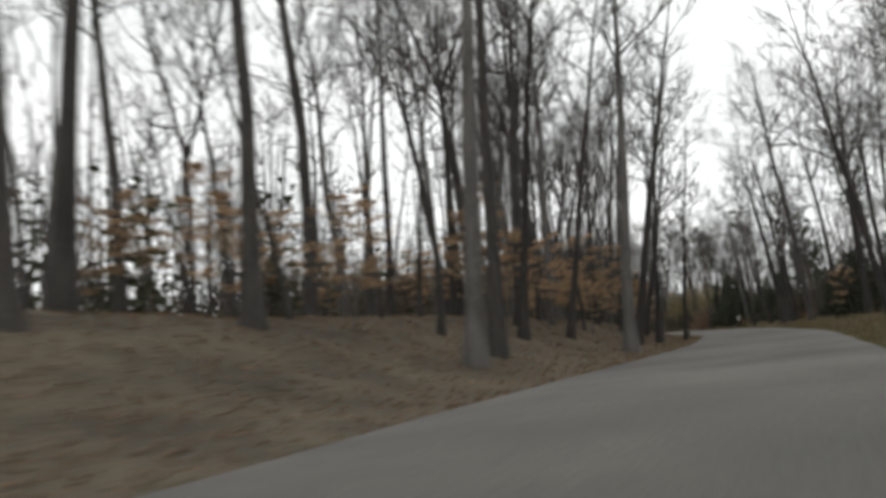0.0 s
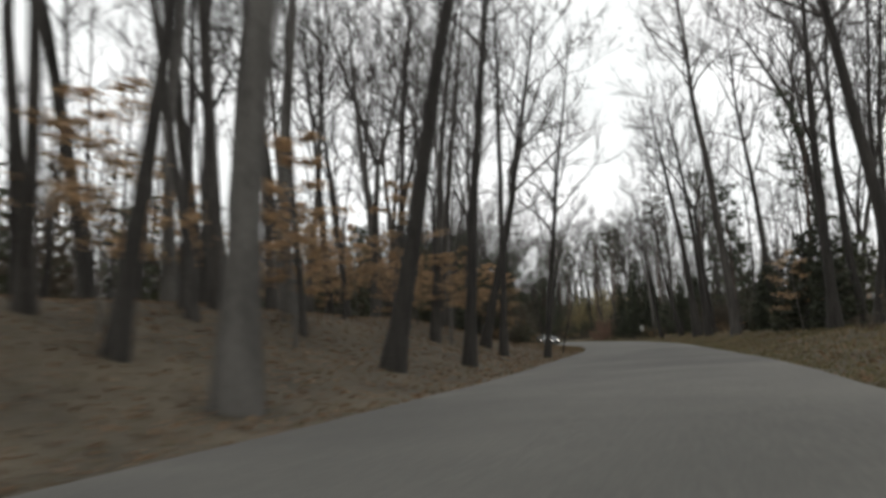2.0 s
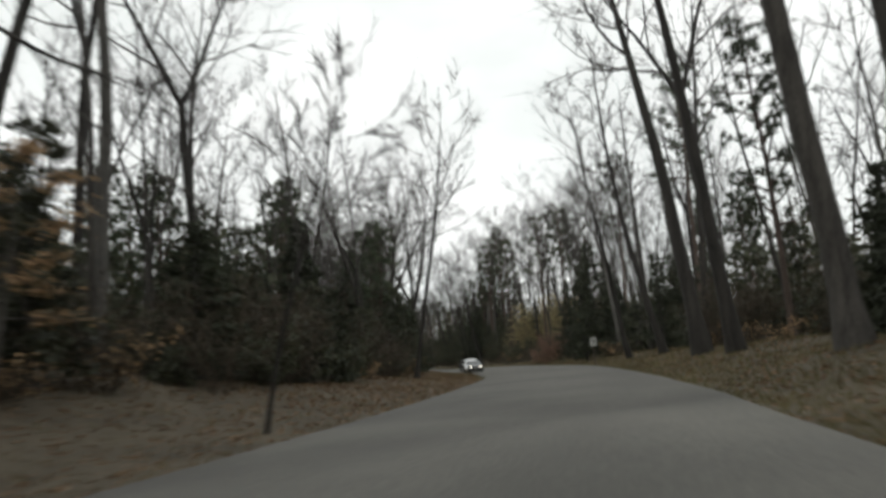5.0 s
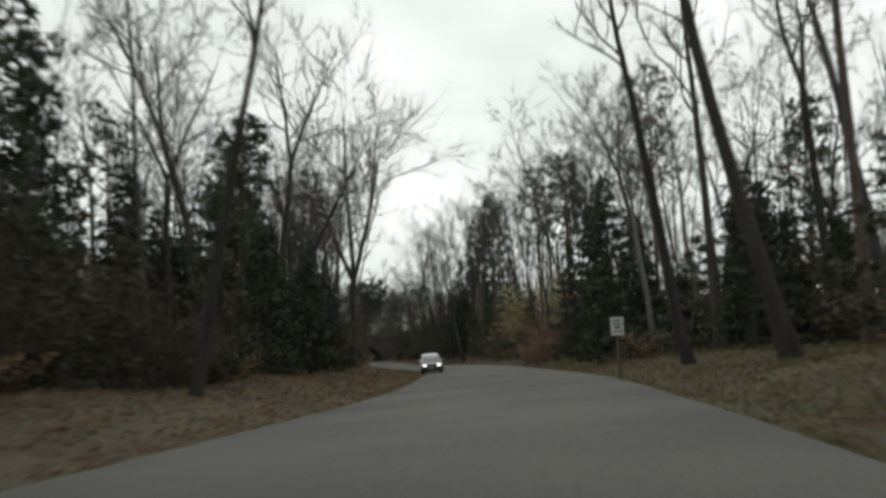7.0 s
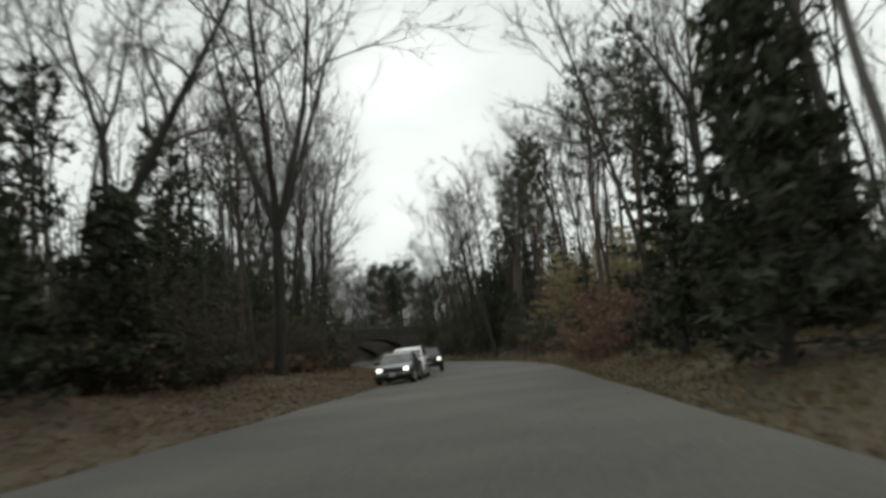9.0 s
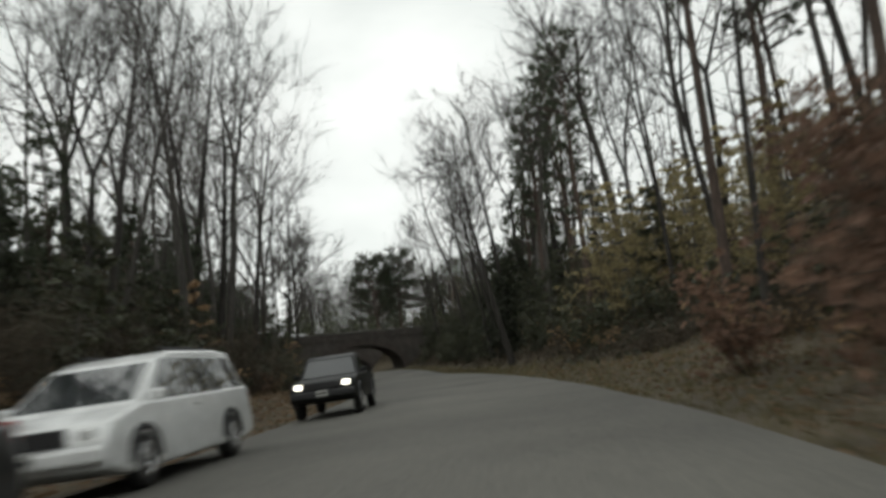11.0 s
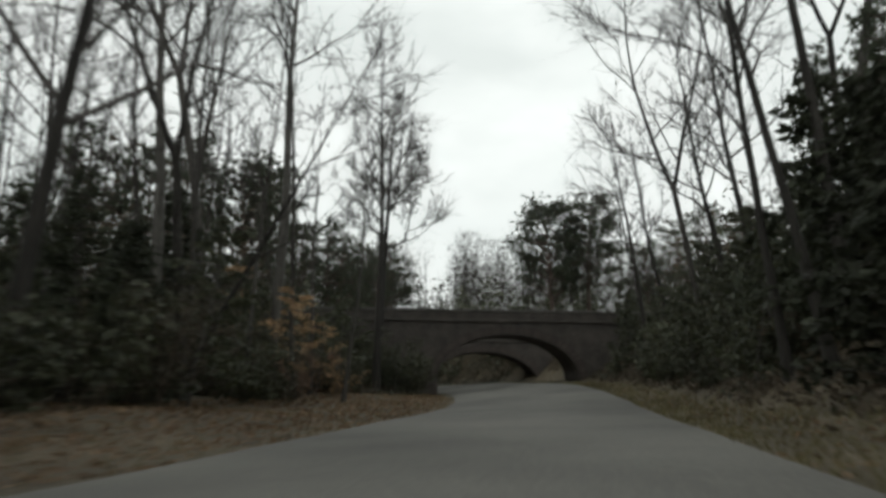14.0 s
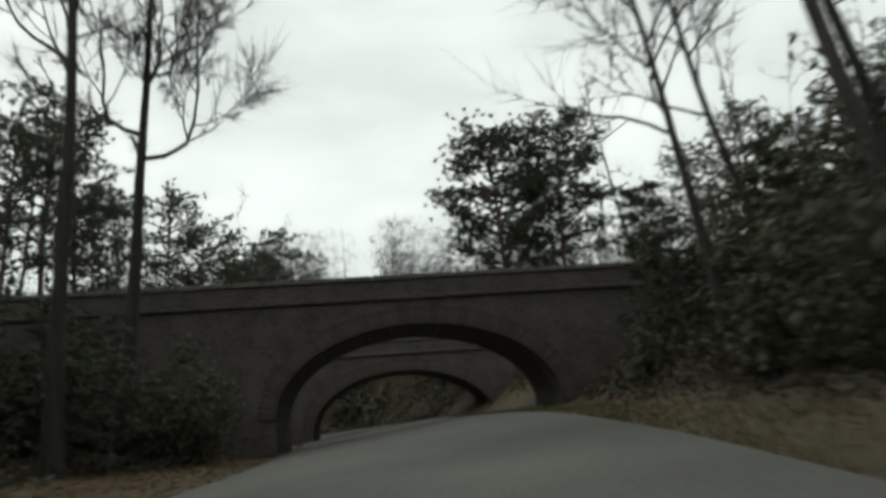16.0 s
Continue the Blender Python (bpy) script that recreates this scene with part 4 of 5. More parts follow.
for t, p in zip(tall, spots_tall):
    plant(t, thinned(p, 9.0), WOOD, 9.0)
for t, p in zip(slim, spots_slim):
    plant(t, p, "slender trees of the wood", 8.0)

backs = scatter(14, 262, 305, EDGE_L - 9, EDGE_L - 20, 2.0) + scatter(15, 205, 300, EDGE_L - 13, EDGE_L - 32, 2.2) + scatter(8, 190, 290, EDGE_R + 10, EDGE_R + 26, 2.4) + scatter(10, 320, 380, EDGE_L - 14, EDGE_L - 30, 2.4)
dark_pine = pine("dark_pine", 55, 13, 0.15, "dark young pine crowding the wood", 0.16, 2.9, 40, 7, round_top=False, needles=10, wide=0.062)
plant(dark_pine, dressed(backs, 0.7, 1.2), "dark pines in the wood")
# evergreen understorey, thickest beyond the first bend
more = scatter(34, 206, 330, EDGE_L - 8.0, EDGE_L - 19, 2.0) + scatter(24, 186, 300, EDGE_R + 6.5, EDGE_R + 17, 2.0) + scatter(9, 340, 366, EDGE_L - 8, EDGE_L - 18, 1.8)
half = len(SPOTS_CEDAR) // 2
plant(cedar, SPOTS_CEDAR[:half] + dressed(more[::2], 0.55, 0.9), "cedars of the understorey")
plant(cedar_b, SPOTS_CEDAR[half:] + dressed(more[1::2], 0.6, 1.0), "cedars of the understorey")
holly = [shrub("holly_bush", 71, 3.2, 2.4, HOLLY, 900, 0.135, "dark glossy evergreen holly bush under the trees"),
         shrub("holly_bush", 72, 2.4, 2.2, HOLLY, 900, 0.135, "dark glossy evergreen holly bush under the trees"),
         leafy_tree("young_holly_tree", 73, 6.0, 0.06, HOLLY, 1250, 0.14, 0.08, 0.3, "young evergreen holly tree with level boughs", 22, 0.3)]
spots = scatter(32, 343, 367, EDGE_L - 7.2, EDGE_L - 16, 1.2) + scatter(6, 370, 390, EDGE_L - 8, EDGE_L - 17, 1.6) + scatter(72, 205, 385, EDGE_L - 7.0, EDGE_L - 15, 1.2) + scatter(14, 204, 262, EDGE_R + 7.0, EDGE_R + 15, 1.2) + scatter(44, 262, 352, EDGE_R + 5.0, EDGE_R + 14, 1.2) + scatter(44, 350, 394, EDGE_R + 4.3, EDGE_R + 10, 1.1)
for k, h in enumerate(holly):
    p = dressed(spots[k::3], 0.75, 1.25)
    plant(h, thinned(p) if k == 2 else p, "evergreen understorey")
bank = leafy_tree("bank_holly_tree", 74, 8.0, 0.09, HOLLY, 3300, 0.11, 0.05, 0.34, "tall dark evergreen holly on the bank by the bridge", 30, 0.3)
low_spots = scatter(17, 355, 396, EDGE_R + 6.0, EDGE_R + 14, 1.8)
spots = scatter(20, 338, 376, EDGE_L - 8.5, EDGE_L - 17, 1.6)
FRONT = [(-27.6, 178.3, 0.5), (-29.5, 179.6, 0.65), (-31.4, 180.6, 0.72), (-34.0, 182.0, 0.78), (-36.5, 183.5, 0.85), (-39.5, 185.5, 0.9), (-33.0, 178.0, 0.75), (-36.0, 180.0, 0.8)]
front_spots = [(x, y, 67 * k % 360, sc, 1.0) for k, (x, y, sc) in enumerate(FRONT)]  # the thicket before the bridge
plant(bank, front_spots + dressed(low_spots, 0.45, 0.7) + dressed(spots, 0.7, 1.1), "evergreens by the bridge")
# young beeches that keep their dry leaves
beech = [leafy_tree("young_beech_tree", 81, 8.2, 0.065, BEECH, 2500, 0.10, 0.36, 0.36, "young beech holding dry tan leaves on level boughs", 15, 0.88),
         leafy_tree("young_beech_tree", 82, 6.2, 0.055, BEECH, 1500, 0.10, 0.3, 0.45, "young beech holding dry tan leaves on level boughs", 12, 0.88)]
spots = [place(s_, EDGE_L - r_) for s_, r_ in ((150, 7.0), (158, 8.2), (166, 6.8), (171, 9.0), (177, 7.0), (183, 8.4), (189, 6.9), (194, 8.0), (201, 7.4), (180, 9.8), (186, 6.3), (192, 10.0), (197, 6.4), (204, 6.6), (174, 10.5))] + scatter(36, 128, 205, EDGE_L - 8.5, EDGE_L - 21, 1.6) + scatter(8, 130, 200, EDGE_R + 6, EDGE_R + 12, 1.8) + scatter(9, 330, 385, EDGE_L - 7.5, EDGE_L - 15, 1.5)
for k, h in enumerate(beech):
    plant(h, dressed(spots[k::2], 0.65, 1.08), "young beeches")
gold = leafy_tree("yellow_leaved_tree", 83, 9.0, 0.08, YELLOW, 1700, 0.12, 0.1, 0.3, "slender tree with yellowed leaves on the bank", 26, 0.5)
plant(gold, dressed(scatter(30, 313, 336, EDGE_R + 7.5, EDGE_R + 15, 1.2), 0.65, 1.05), "yellow-leaved trees on the bank")
red = shrub("russet_bush", 84, 3.0, 2.4, RUSSET, 1000, 0.11, "russet-leaved bush at the edge of the wood")
plant(red, [(9.8, 92.0, 0, 1.15, 1.15), (11.0, 95.0, 60, 1.25, 1.15), (8.8, 89.0, 100, 0.9, 1), (-13.5, 128.0, 70, 0.5, 1), (-26.5, 165.0, 20, 0.8, 1), (-28.2, 168.6, 150, 0.95, 1), (8.5, 97.5, 10, 0.8, 1)], "russet bushes")
thicket = shrub("sapling_thicket", 93, 4.6, 3.0, BRUSH, 420, 0.085, "tangle of bare grey-brown saplings and vines", 15)
plant(thicket, dressed(scatter(44, 205, 372, EDGE_L - 6.3, EDGE_L - 13, 1.2, False) + scatter(40, 200, 392, EDGE_R + 7.0, EDGE_R + 13, 1.2, False), 0.7, 1.25), "sapling tangles")
wall_side = []
for k in range(24):  # growth against the bridge's wall
    p = BC + BU * (-7.7 - 0.4 * k + rng.uniform(-0.4, 0.4)) + BN * rng.uniform(-7.0, -1.5)
    if along([p[0]], [p[1]])[1][0] < EDGE_L - 2.2:
        wall_side.append((p[0], p[1]))
ivy = shrub("privet_bush", 75, 3.0, 2.4, HOLLY, 1000, 0.11, "dark straggling evergreen bush against the bridge wall")
plant(ivy, dressed(wall_side, 0.8, 1.4), "bushes by the bridge wall")
# bare brush along the wood's edge
brush = [shrub("bare_bush", 91, 1.9, 2.0, BEECH, 260, 0.08, "tangled bare bush with a few dry leaves"), shrub("bare_bush", 92, 1.4, 1.8, BRUSH, 160, 0.08, "tangled bare bush with a few dry leaves")]
spots = scatter(45, 203, 385, EDGE_L - 6.5, EDGE_L - 13, 1.1, False) + scatter(40, 105, 262, EDGE_R + 6.2, EDGE_R + 13, 1.0, False) + scatter(45, 262, 392, EDGE_R + 4.4, EDGE_R + 12, 1.0, False)
for k, h in enumerate(brush):
    plant(h, dressed(spots[k::2], 0.7, 1.35), "bare brush")


# pines and dark evergreens that close the wood where it is densest
bank_pine = pine("bank_pine", 57, 25, 0.26, "tall dark pine with level boughs on the bank", 0.3, 3.5, 44, 8, round_top=False, needles=11, wide=0.045)
plant(bank_pine, [(4.4, 154.5, 0, 1.0, 1), (7.4, 151.0, 130, 0.95, 1), (7.6, 157.5, 240, 1.05, 1), (3.2, 163.5, 60, 0.8, 1)], "tall pines on the bank")
screen_pine = pine("dark_pine", 58, 14, 0.16, "dark bushy pine deep in the wood", 0.1, 3.2, 50, 8, round_top=False, needles=10, wide=0.062)
plant(screen_pine, [(x, y, 71 * k % 360, 0.75 + 0.37 * (k * 0.618 % 1), 1) for k, (x, y) in enumerate(scatter(15, 226, 268, EDGE_L - 10, EDGE_L - 26, 1.8, False, 1, 31) + scatter(7, 362, 382, EDGE_R + 12, EDGE_R + 20, 1.8, False, 1, 33) + scatter(9, 322, 352, EDGE_L - 10, EDGE_L - 22, 1.8, False, 1, 35))], "dark pines deep in the wood")
screen_cedar = conifer("cedar_tree", 63, 8.5, 0.15, CEDAR, 2.9, "broad dark evergreen cedar at the wood's edge", 30)
plant(screen_cedar, [(-7.8, 72.6, 40, 0.85, 1), (-9.6, 66.0, 200, 0.9, 1), (-10.6, 53.5, 110, 0.8, 1), (-10.4, 77.5, 300, 0.95, 1), (0.6, 160.8, 80, 1.25, 1), (1.8, 165.0, 170, 1.1, 1)], "broad cedars by the verge")


def deep_woods():
    """The wood farther back: many simple bare trees in one mesh."""
    g = np.random.default_rng(5)
    sh = Shape()
    spots = scatter(330, 60, 420, EDGE_L - 20, EDGE_L - 70, 1.7, False, 1.1, 1) + scatter(300, 60, 420, EDGE_R + 18, EDGE_R + 70, 1.7, False, 1.1, 2)
    spots += scatter(120, 428, 540, EDGE_L - 5, EDGE_L - 60, 1.7, False, 1, 3) + scatter(150, 428, 560, EDGE_R + 5, EDGE_R + 70, 1.7, False, 1, 4)
    for x, y in spots:
        if y > 205 and -0.56 < math.atan2(x + 10, y - 161) < -0.24:  # the open sky over the bridges
            continue
        h, r = g.uniform(15, 25), g.uniform(0.08, 0.22)
        z = ground_at(x, y)
        p = limb(g, (x, y, z - 0.3), (g.normal(0, 0.06), g.normal(0, 0.06), 1), h, 5, 0.04, 0.02)
        sh.tube(p, r * (1 - np.linspace(0, 0.93, 6)), 5)
        for k in range(8):
            f = g.uniform(0.4, 0.97) * 5
            i = min(int(f), 4)
            a = p[i] + (p[i + 1] - p[i]) * (f - i)
            q = limb(g, a, (g.normal(), g.normal(), g.uniform(0.5, 1.6)), h * g.uniform(0.1, 0.22), 3, 0.15, 0.08)
            sh.tube(q, np.linspace(r * 0.3, 0.012, 4), 3)
            spray(sh, g, q[g.integers(1, 4, 15)], (0, 0, 0.7), 15, h * 0.1, 0.022, 0.7)
    tagged(new("deep_woods", sh.mesh("deep_woods", BARK)), "dense bare winter wood behind the first trees", "trees", kind="stuff")
    under = Shape()
    cs = []
    spots = scatter(120, 60, 215, EDGE_L - 20, EDGE_L - 60, 1.5, False, 1, 11) + scatter(300, 205, 400, EDGE_L - 11, EDGE_L - 50, 1.5, False, 1.3, 13) + scatter(290, 120, 420, EDGE_R + 10, EDGE_R + 50, 1.5, False, 1.3, 12) + scatter(170, 422, 540, EDGE_R + 3.5, EDGE_R + 40, 1.3, False, 1.5, 14) + scatter(120, 422, 540, EDGE_L - 4.5, EDGE_L - 30, 1.3, False, 1.4, 15)
    for x, y in spots:
        z, hh = ground_at(x, y), g.uniform(1.5, 8.5)
        n = int(50 + 17 * hh)
        c = g.normal(0, 1, (n, 3)) * np.array((0.9, 0.9, hh * 0.27)) + np.array((x, y, z + hh * 0.5))
        c[:, 2] = np.maximum(c[:, 2], z + 0.05)
        cs.append(c)
    leaves(under, g, np.concatenate(cs), 0.40, 1.7, 0.2)
    thick, cs = Shape(), []
    spots = scatter(130, 60, 210, EDGE_L - 19, EDGE_L - 60, 1.5, False, 1, 21) + scatter(180, 205, 400, EDGE_L - 15, EDGE_L - 50, 1.5, False, 1.2, 22) + scatter(180, 90, 420, EDGE_R + 13, EDGE_R + 50, 1.5, False, 1.2, 23)
    for x, y in spots:
        s = float(along([x], [y])[0][0])
        z, hh = ground_at(x, y), g.uniform(2, 6.5 if s < 200 else 12)
        n = int(60 + 18 * hh)
        c = g.normal(0, 1, (n, 3)) * np.array((1.0, 1.0, hh * 0.27)) + np.array((x, y, z + hh * 0.5))
        c[:, 2] = np.maximum(c[:, 2], z + 0.05)
        cs.append(c)
    leaves(thick, g, np.concatenate(cs), 0.26, 2.6, 0.0)
    tagged(new("far_thicket", thick.mesh("far_thicket", BRUSH, False)), "grey-brown tangle of saplings and dry leaves deep in the wood", "undergrowth", kind="stuff")
    tagged(new("far_undergrowth", under.mesh("far_undergrowth", HOLLY, False)), "dark evergreen undergrowth deep in the wood", "undergrowth", kind="stuff")


deep_woods()


def far_line():
    """The wood farthest back, hazy with twigs: stems, saplings and crowns too far to tell apart, one mesh."""
    g = np.random.default_rng(15)
    sh = Shape()
    spots = scatter(400, 40, 430, EDGE_L - 34, EDGE_L - 78, 1.5, False, 0.9, 31) + scatter(400, 40, 430, EDGE_R + 32, EDGE_R + 78, 1.5, False, 0.9, 32)
    spots += scatter(160, 440, 600, EDGE_R + 12, EDGE_R + 70, 1.5, False, 1, 33)
    near = len(spots)
    for k in range(400):
        a, d = math.radians(g.uniform(-14, 66)), g.uniform(88, 140)
        if 26.5 < math.degrees(a) < 31.5:  # the gap where the road leads on
            continue
        spots.append((-10 - d * math.sin(a), 161 + d * math.cos(a)))
    for k, (x, y) in enumerate(spots):
        z, h = ground_at(x, y), g.uniform(13, 22) if k < near else g.uniform(15, 20.5)
        lean = g.normal(0, 0.05, 2)
        sh.tube(((x, y, z - 0.2), (x + lean[0] * h, y + lean[1] * h, z + h * 0.95)), (g.uniform(0.08, 0.2) if k < near else g.uniform(0.05, 0.11), 0.02), 4)
        n = 110 if k < near else 330
        c = g.normal(0, 1, (n, 3)).clip(-1.5, 1.5) * np.array((1.4, 1.4, h * 0.17)) + np.array((x + lean[0] * h * 0.7, y + lean[1] * h * 0.7, z + h * 0.68))
        spray(sh, g, c, (0, 0, 0.9 if k < near else 0.5), n, 1.9 if k < near else 1.3, 0.032 if k < near else 0.035, 0.6 if k < near else 0.9)
        n, up = (60, 1.9) if k < near else (230, 3.6)
        c = g.normal(0, 1, (n, 3)) * np.array((1.7, 1.7, up)) + np.array((x, y, z + 1.4 * up))
        spray(sh, g, c, (0, 0, 1.0), n, 2.4 if k < near else 1.6, 0.06 if k < near else 0.04, 0.5 if k < near else 0.8)
    tagged(new("far_woods", sh.mesh("far_woods", BARK, False)), "hazy grey mass of bare winter trees far back", "trees", kind="stuff")
    # low growth on the slopes by the bridges
    low, dry = [], []
    for u0, u1, q0, q1, n in ((7.0, 20, -30, -0.6, 600), (7.4, 20, DEPTH + 0.4, SECOND - 0.4, 240), (-20, -7.4, DEPTH + 0.4, SECOND - 0.4, 240), (5.0, 26, SECOND + DEPTH + 0.5, SECOND + 60, 700), (-30, -5, SECOND + DEPTH + 0.5, SECOND + 60, 600), (-24, -9, -17, -0.6, 130)):
        for k in range(n):
            u, q = g.uniform(u0, u1), g.uniform(q0, q1)
            x, y = BC + BU * u + BN * q
            s, r = along([x], [y])
            out = r[0] - EDGE_R if r[0] > 0 else EDGE_L - r[0]
            if out < 3.0 + g.uniform(0, 2.2):
                continue
            hh = min(0.3 + 0.16 * max(out - 2.0, 0), 2.4) * g.uniform(0.5, 1.2)
            c = g.normal(0, 1, (60, 3)) * np.array((0.5, 0.5, hh * 0.3)) + np.array((x, y, 0))
            c[:, 2] = np.abs(c[:, 2]) + level(c[:, 0], c[:, 1]) + 0.03
            (low if g.uniform() < (0.2 if out < 7 else 0.6) else dry).append(c)
    for k in range(1500):  # the slope inside the bend beyond the second bridge, and the bank before the first
        past = k < 600
        s, out = (g.uniform(S_BRIDGE + 26, S_BRIDGE + 100), g.uniform(1.6, 13)) if past else (g.uniform(316, 394), g.uniform(4.3, 14))
        x, y = place(s, EDGE_R + out)
        hh = (min(0.5 + 0.25 * out, 2.6) if past else min(0.16 + 0.09 * out, 1.3)) * g.uniform(0.5, 1.2)
        c = g.normal(0, 1, (60, 3)) * np.array((0.7, 0.7, hh * 0.35)) + np.array((x, y, 0))
        c[:, 2] = np.abs(c[:, 2]) + level(c[:, 0], c[:, 1]) + 0.03
        (low if g.uniform() < (0.45 if past else 0.04 * out) else dry).append(c)
    for name, cs, size, mat, label in (("bank_bramble", low, 0.15, HOLLY, "low dark evergreen bramble on the slopes by the bridge"), ("bank_brush", dry, 0.14, BRUSH, "low dry brown brush on the slopes by the bridge")):
        sh = Shape()
        leaves(sh, g, np.concatenate(cs), size, 1.9, 0.1)
        tagged(new(name, sh.mesh(name, mat, False)), label, "undergrowth", kind="stuff")


far_line()


def litter():
    """Fallen leaves and winter grass on the verges."""
    g = np.random.default_rng(9)
    for name, mat, n, size, label in (("fallen_leaves", LEAF, 115000, 0.11, "brown fallen leaves strewn over the verge"), ("verge_grass", GRASS, 170000, 0.1, "short dry winter grass along the road")):
        s = g.uniform(100, 470, n)
        left = g.uniform(size=n) < (0.66 if name == "fallen_leaves" else 0.2)
        reach = g.uniform(0.0, 1, n) ** (1.1 if name == "fallen_leaves" else 1.4) * np.where(~left & (s > 330), 14, np.where(left & (s < 215), 17, 9)) - np.where(g.uniform(size=n) < 0.02, 0.5, 0.0) * (name == "fallen_leaves")
        r = np.where(left, EDGE_L - reach, EDGE_R + reach)
        i = np.clip(s.astype(int), 0, len(LINE) - 1)
        x = LINE[i, 0] + r * AHEAD[i, 1] + (s - i) * AHEAD[i, 0]
        y = LINE[i, 1] - r * AHEAD[i, 0] + (s - i) * AHEAD[i, 1]
        z = level(x, y)
        sh = Shape()
        if name == "fallen_leaves":
            leaves(sh, g, np.c_[x, y, z + 0.03], size, 1.4, 0.75)
        else:
            d = np.c_[g.normal(0, 0.5, n), g.normal(0, 0.5, n), np.ones(n)] * (g.uniform(0.06, 0.2, n) * np.where(~left & (s > 330), 1.5, 1.0))[:, None]
            o = np.c_[g.normal(size=n), g.normal(size=n), np.zeros(n)]
            o /= np.linalg.norm(o, axis=1)[:, None]
            b = np.c_[x, y, z]
            v = np.stack([b + o * 0.016, b - o * 0.016, b + d], 1).reshape(-1, 3)
            sh.add(v, [(3 * k, 3 * k + 1, 3 * k + 2) for k in range(n)])
        tagged(new(name, sh.mesh(name, mat, False)), label, "leaves" if name == "fallen_leaves" else "grass", kind="stuff")


litter()


# ---- vehicles on the road ----
def prism(profile, width, top_width=None, z0=0.0, z1=1.0, bevel=0.05):
    """A side profile (y, z) drawn out to a width that narrows from z0 up to z1."""
    bm = bmesh.new()
    top_width = top_width or width
    rows = []
    for sx in (-1, 1):
        row = []
        for y, z in profile:
            k = min(1, max(0, (z - z0) / (z1 - z0)))
            row.append(bm.verts.new((sx * (width * (1 - k) + top_width * k) / 2, y, z)))
        rows.append(row)
    n = len(profile)
    bm.faces.new(rows[0])
    bm.faces.new(rows[1][::-1])
    for k in range(n):
        bm.faces.new((rows[0][k], rows[1][k], rows[1][(k + 1) % n], rows[0][(k + 1) % n]))
    bmesh.ops.recalc_face_normals(bm, faces=bm.faces)
    if bevel:
        bmesh.ops.bevel(bm, geom=bm.edges[:], offset=bevel, segments=2, affect="EDGES", profile=0.6, clamp_overlap=True)
    return bm


def wheel(parent, x, y, r, w):
    sh, ang = Shape(), np.linspace(0, 2 * math.pi, 25)[:-1]
    prof = [(0.55 * r, -w / 2), (0.9 * r, -w / 2), (r, -w / 2 + 0.04), (r, w / 2 - 0.04), (0.9 * r, w / 2), (0.55 * r, w / 2)]
    v = [(b, a * math.cos(t), a * math.sin(t)) for t in ang for a, b in prof]
    n = len(prof)
    sh.add(v, [(k * n + i, k * n + (i + 1) % n, ((k + 1) % 24) * n + (i + 1) % n, ((k + 1) % 24) * n + i) for k in range(24) for i in range(n)])
    hub = new("wheel")
    hub.parent = parent
    hub.matrix_basis = pose(x, y, r)
    part("tyre", sh.mesh("tyre", RUBBER), hub)
    rim = Shape()
    for k in range(5):
        rim.box((0.05, 0.11 * r / 0.33, 0.58 * r), pose(0, 0, 0, k * 72, 0, 0) @ pose(0, 0, 0.29 * r))
    t2 = np.linspace(0, 2 * math.pi, 21)
    rim.tube([(0, 0.55 * r * math.cos(t), 0.55 * r * math.sin(t)) for t in t2], [0.045] * 21, 6)
    rim.box((0.09, 0.2 * r, 0.2 * r))
    part("rim", rim.mesh("rim", CHROME), hub, m=pose(math.copysign(w * 0.36, x), 0, 0))
    disc = Shape()
    disc.add([(0, 0, 0)] + [(0, 0.56 * r * math.cos(t), 0.56 * r * math.sin(t)) for t in ang], [(0, k + 1, (k + 1) % 24 + 1) for k in range(24)])
    part("brake_disc", disc.mesh("brake_disc", BLACK), hub, m=pose(math.copysign(w * 0.2, x), 0, 0))


def pane(parent, corners, name="window", thick=0.012):
    """A pane of glass over four corners, standing slightly proud of the body."""
    c = np.array(corners, float)
    nrm = np.cross(c[1] - c[0], c[3] - c[0])
    nrm /= np.linalg.norm(nrm)
    mid = c.mean(0)
    if nrm @ (mid - np.array((0, 0.3, 0.7))) < 0:
        c, nrm = c[::-1], -nrm
    sh = Shape()
    sh.add(np.concatenate([c + nrm * thick, c - nrm * 0.02]), [(0, 1, 2, 3), (7, 6, 5, 4), (0, 4, 5, 1), (1, 5, 6, 2), (2, 6, 7, 3), (3, 7, 4, 0)])
    part(name, sh.mesh(name, GLASS, False), parent)


def block(parent, name, size, at, mat, bevel=0.015, label="", turn=(0, 0, 0)):
    part(name, from_bm(bevelled(size, bevel, 2), name, mat), parent, label, pose(*at, *turn))


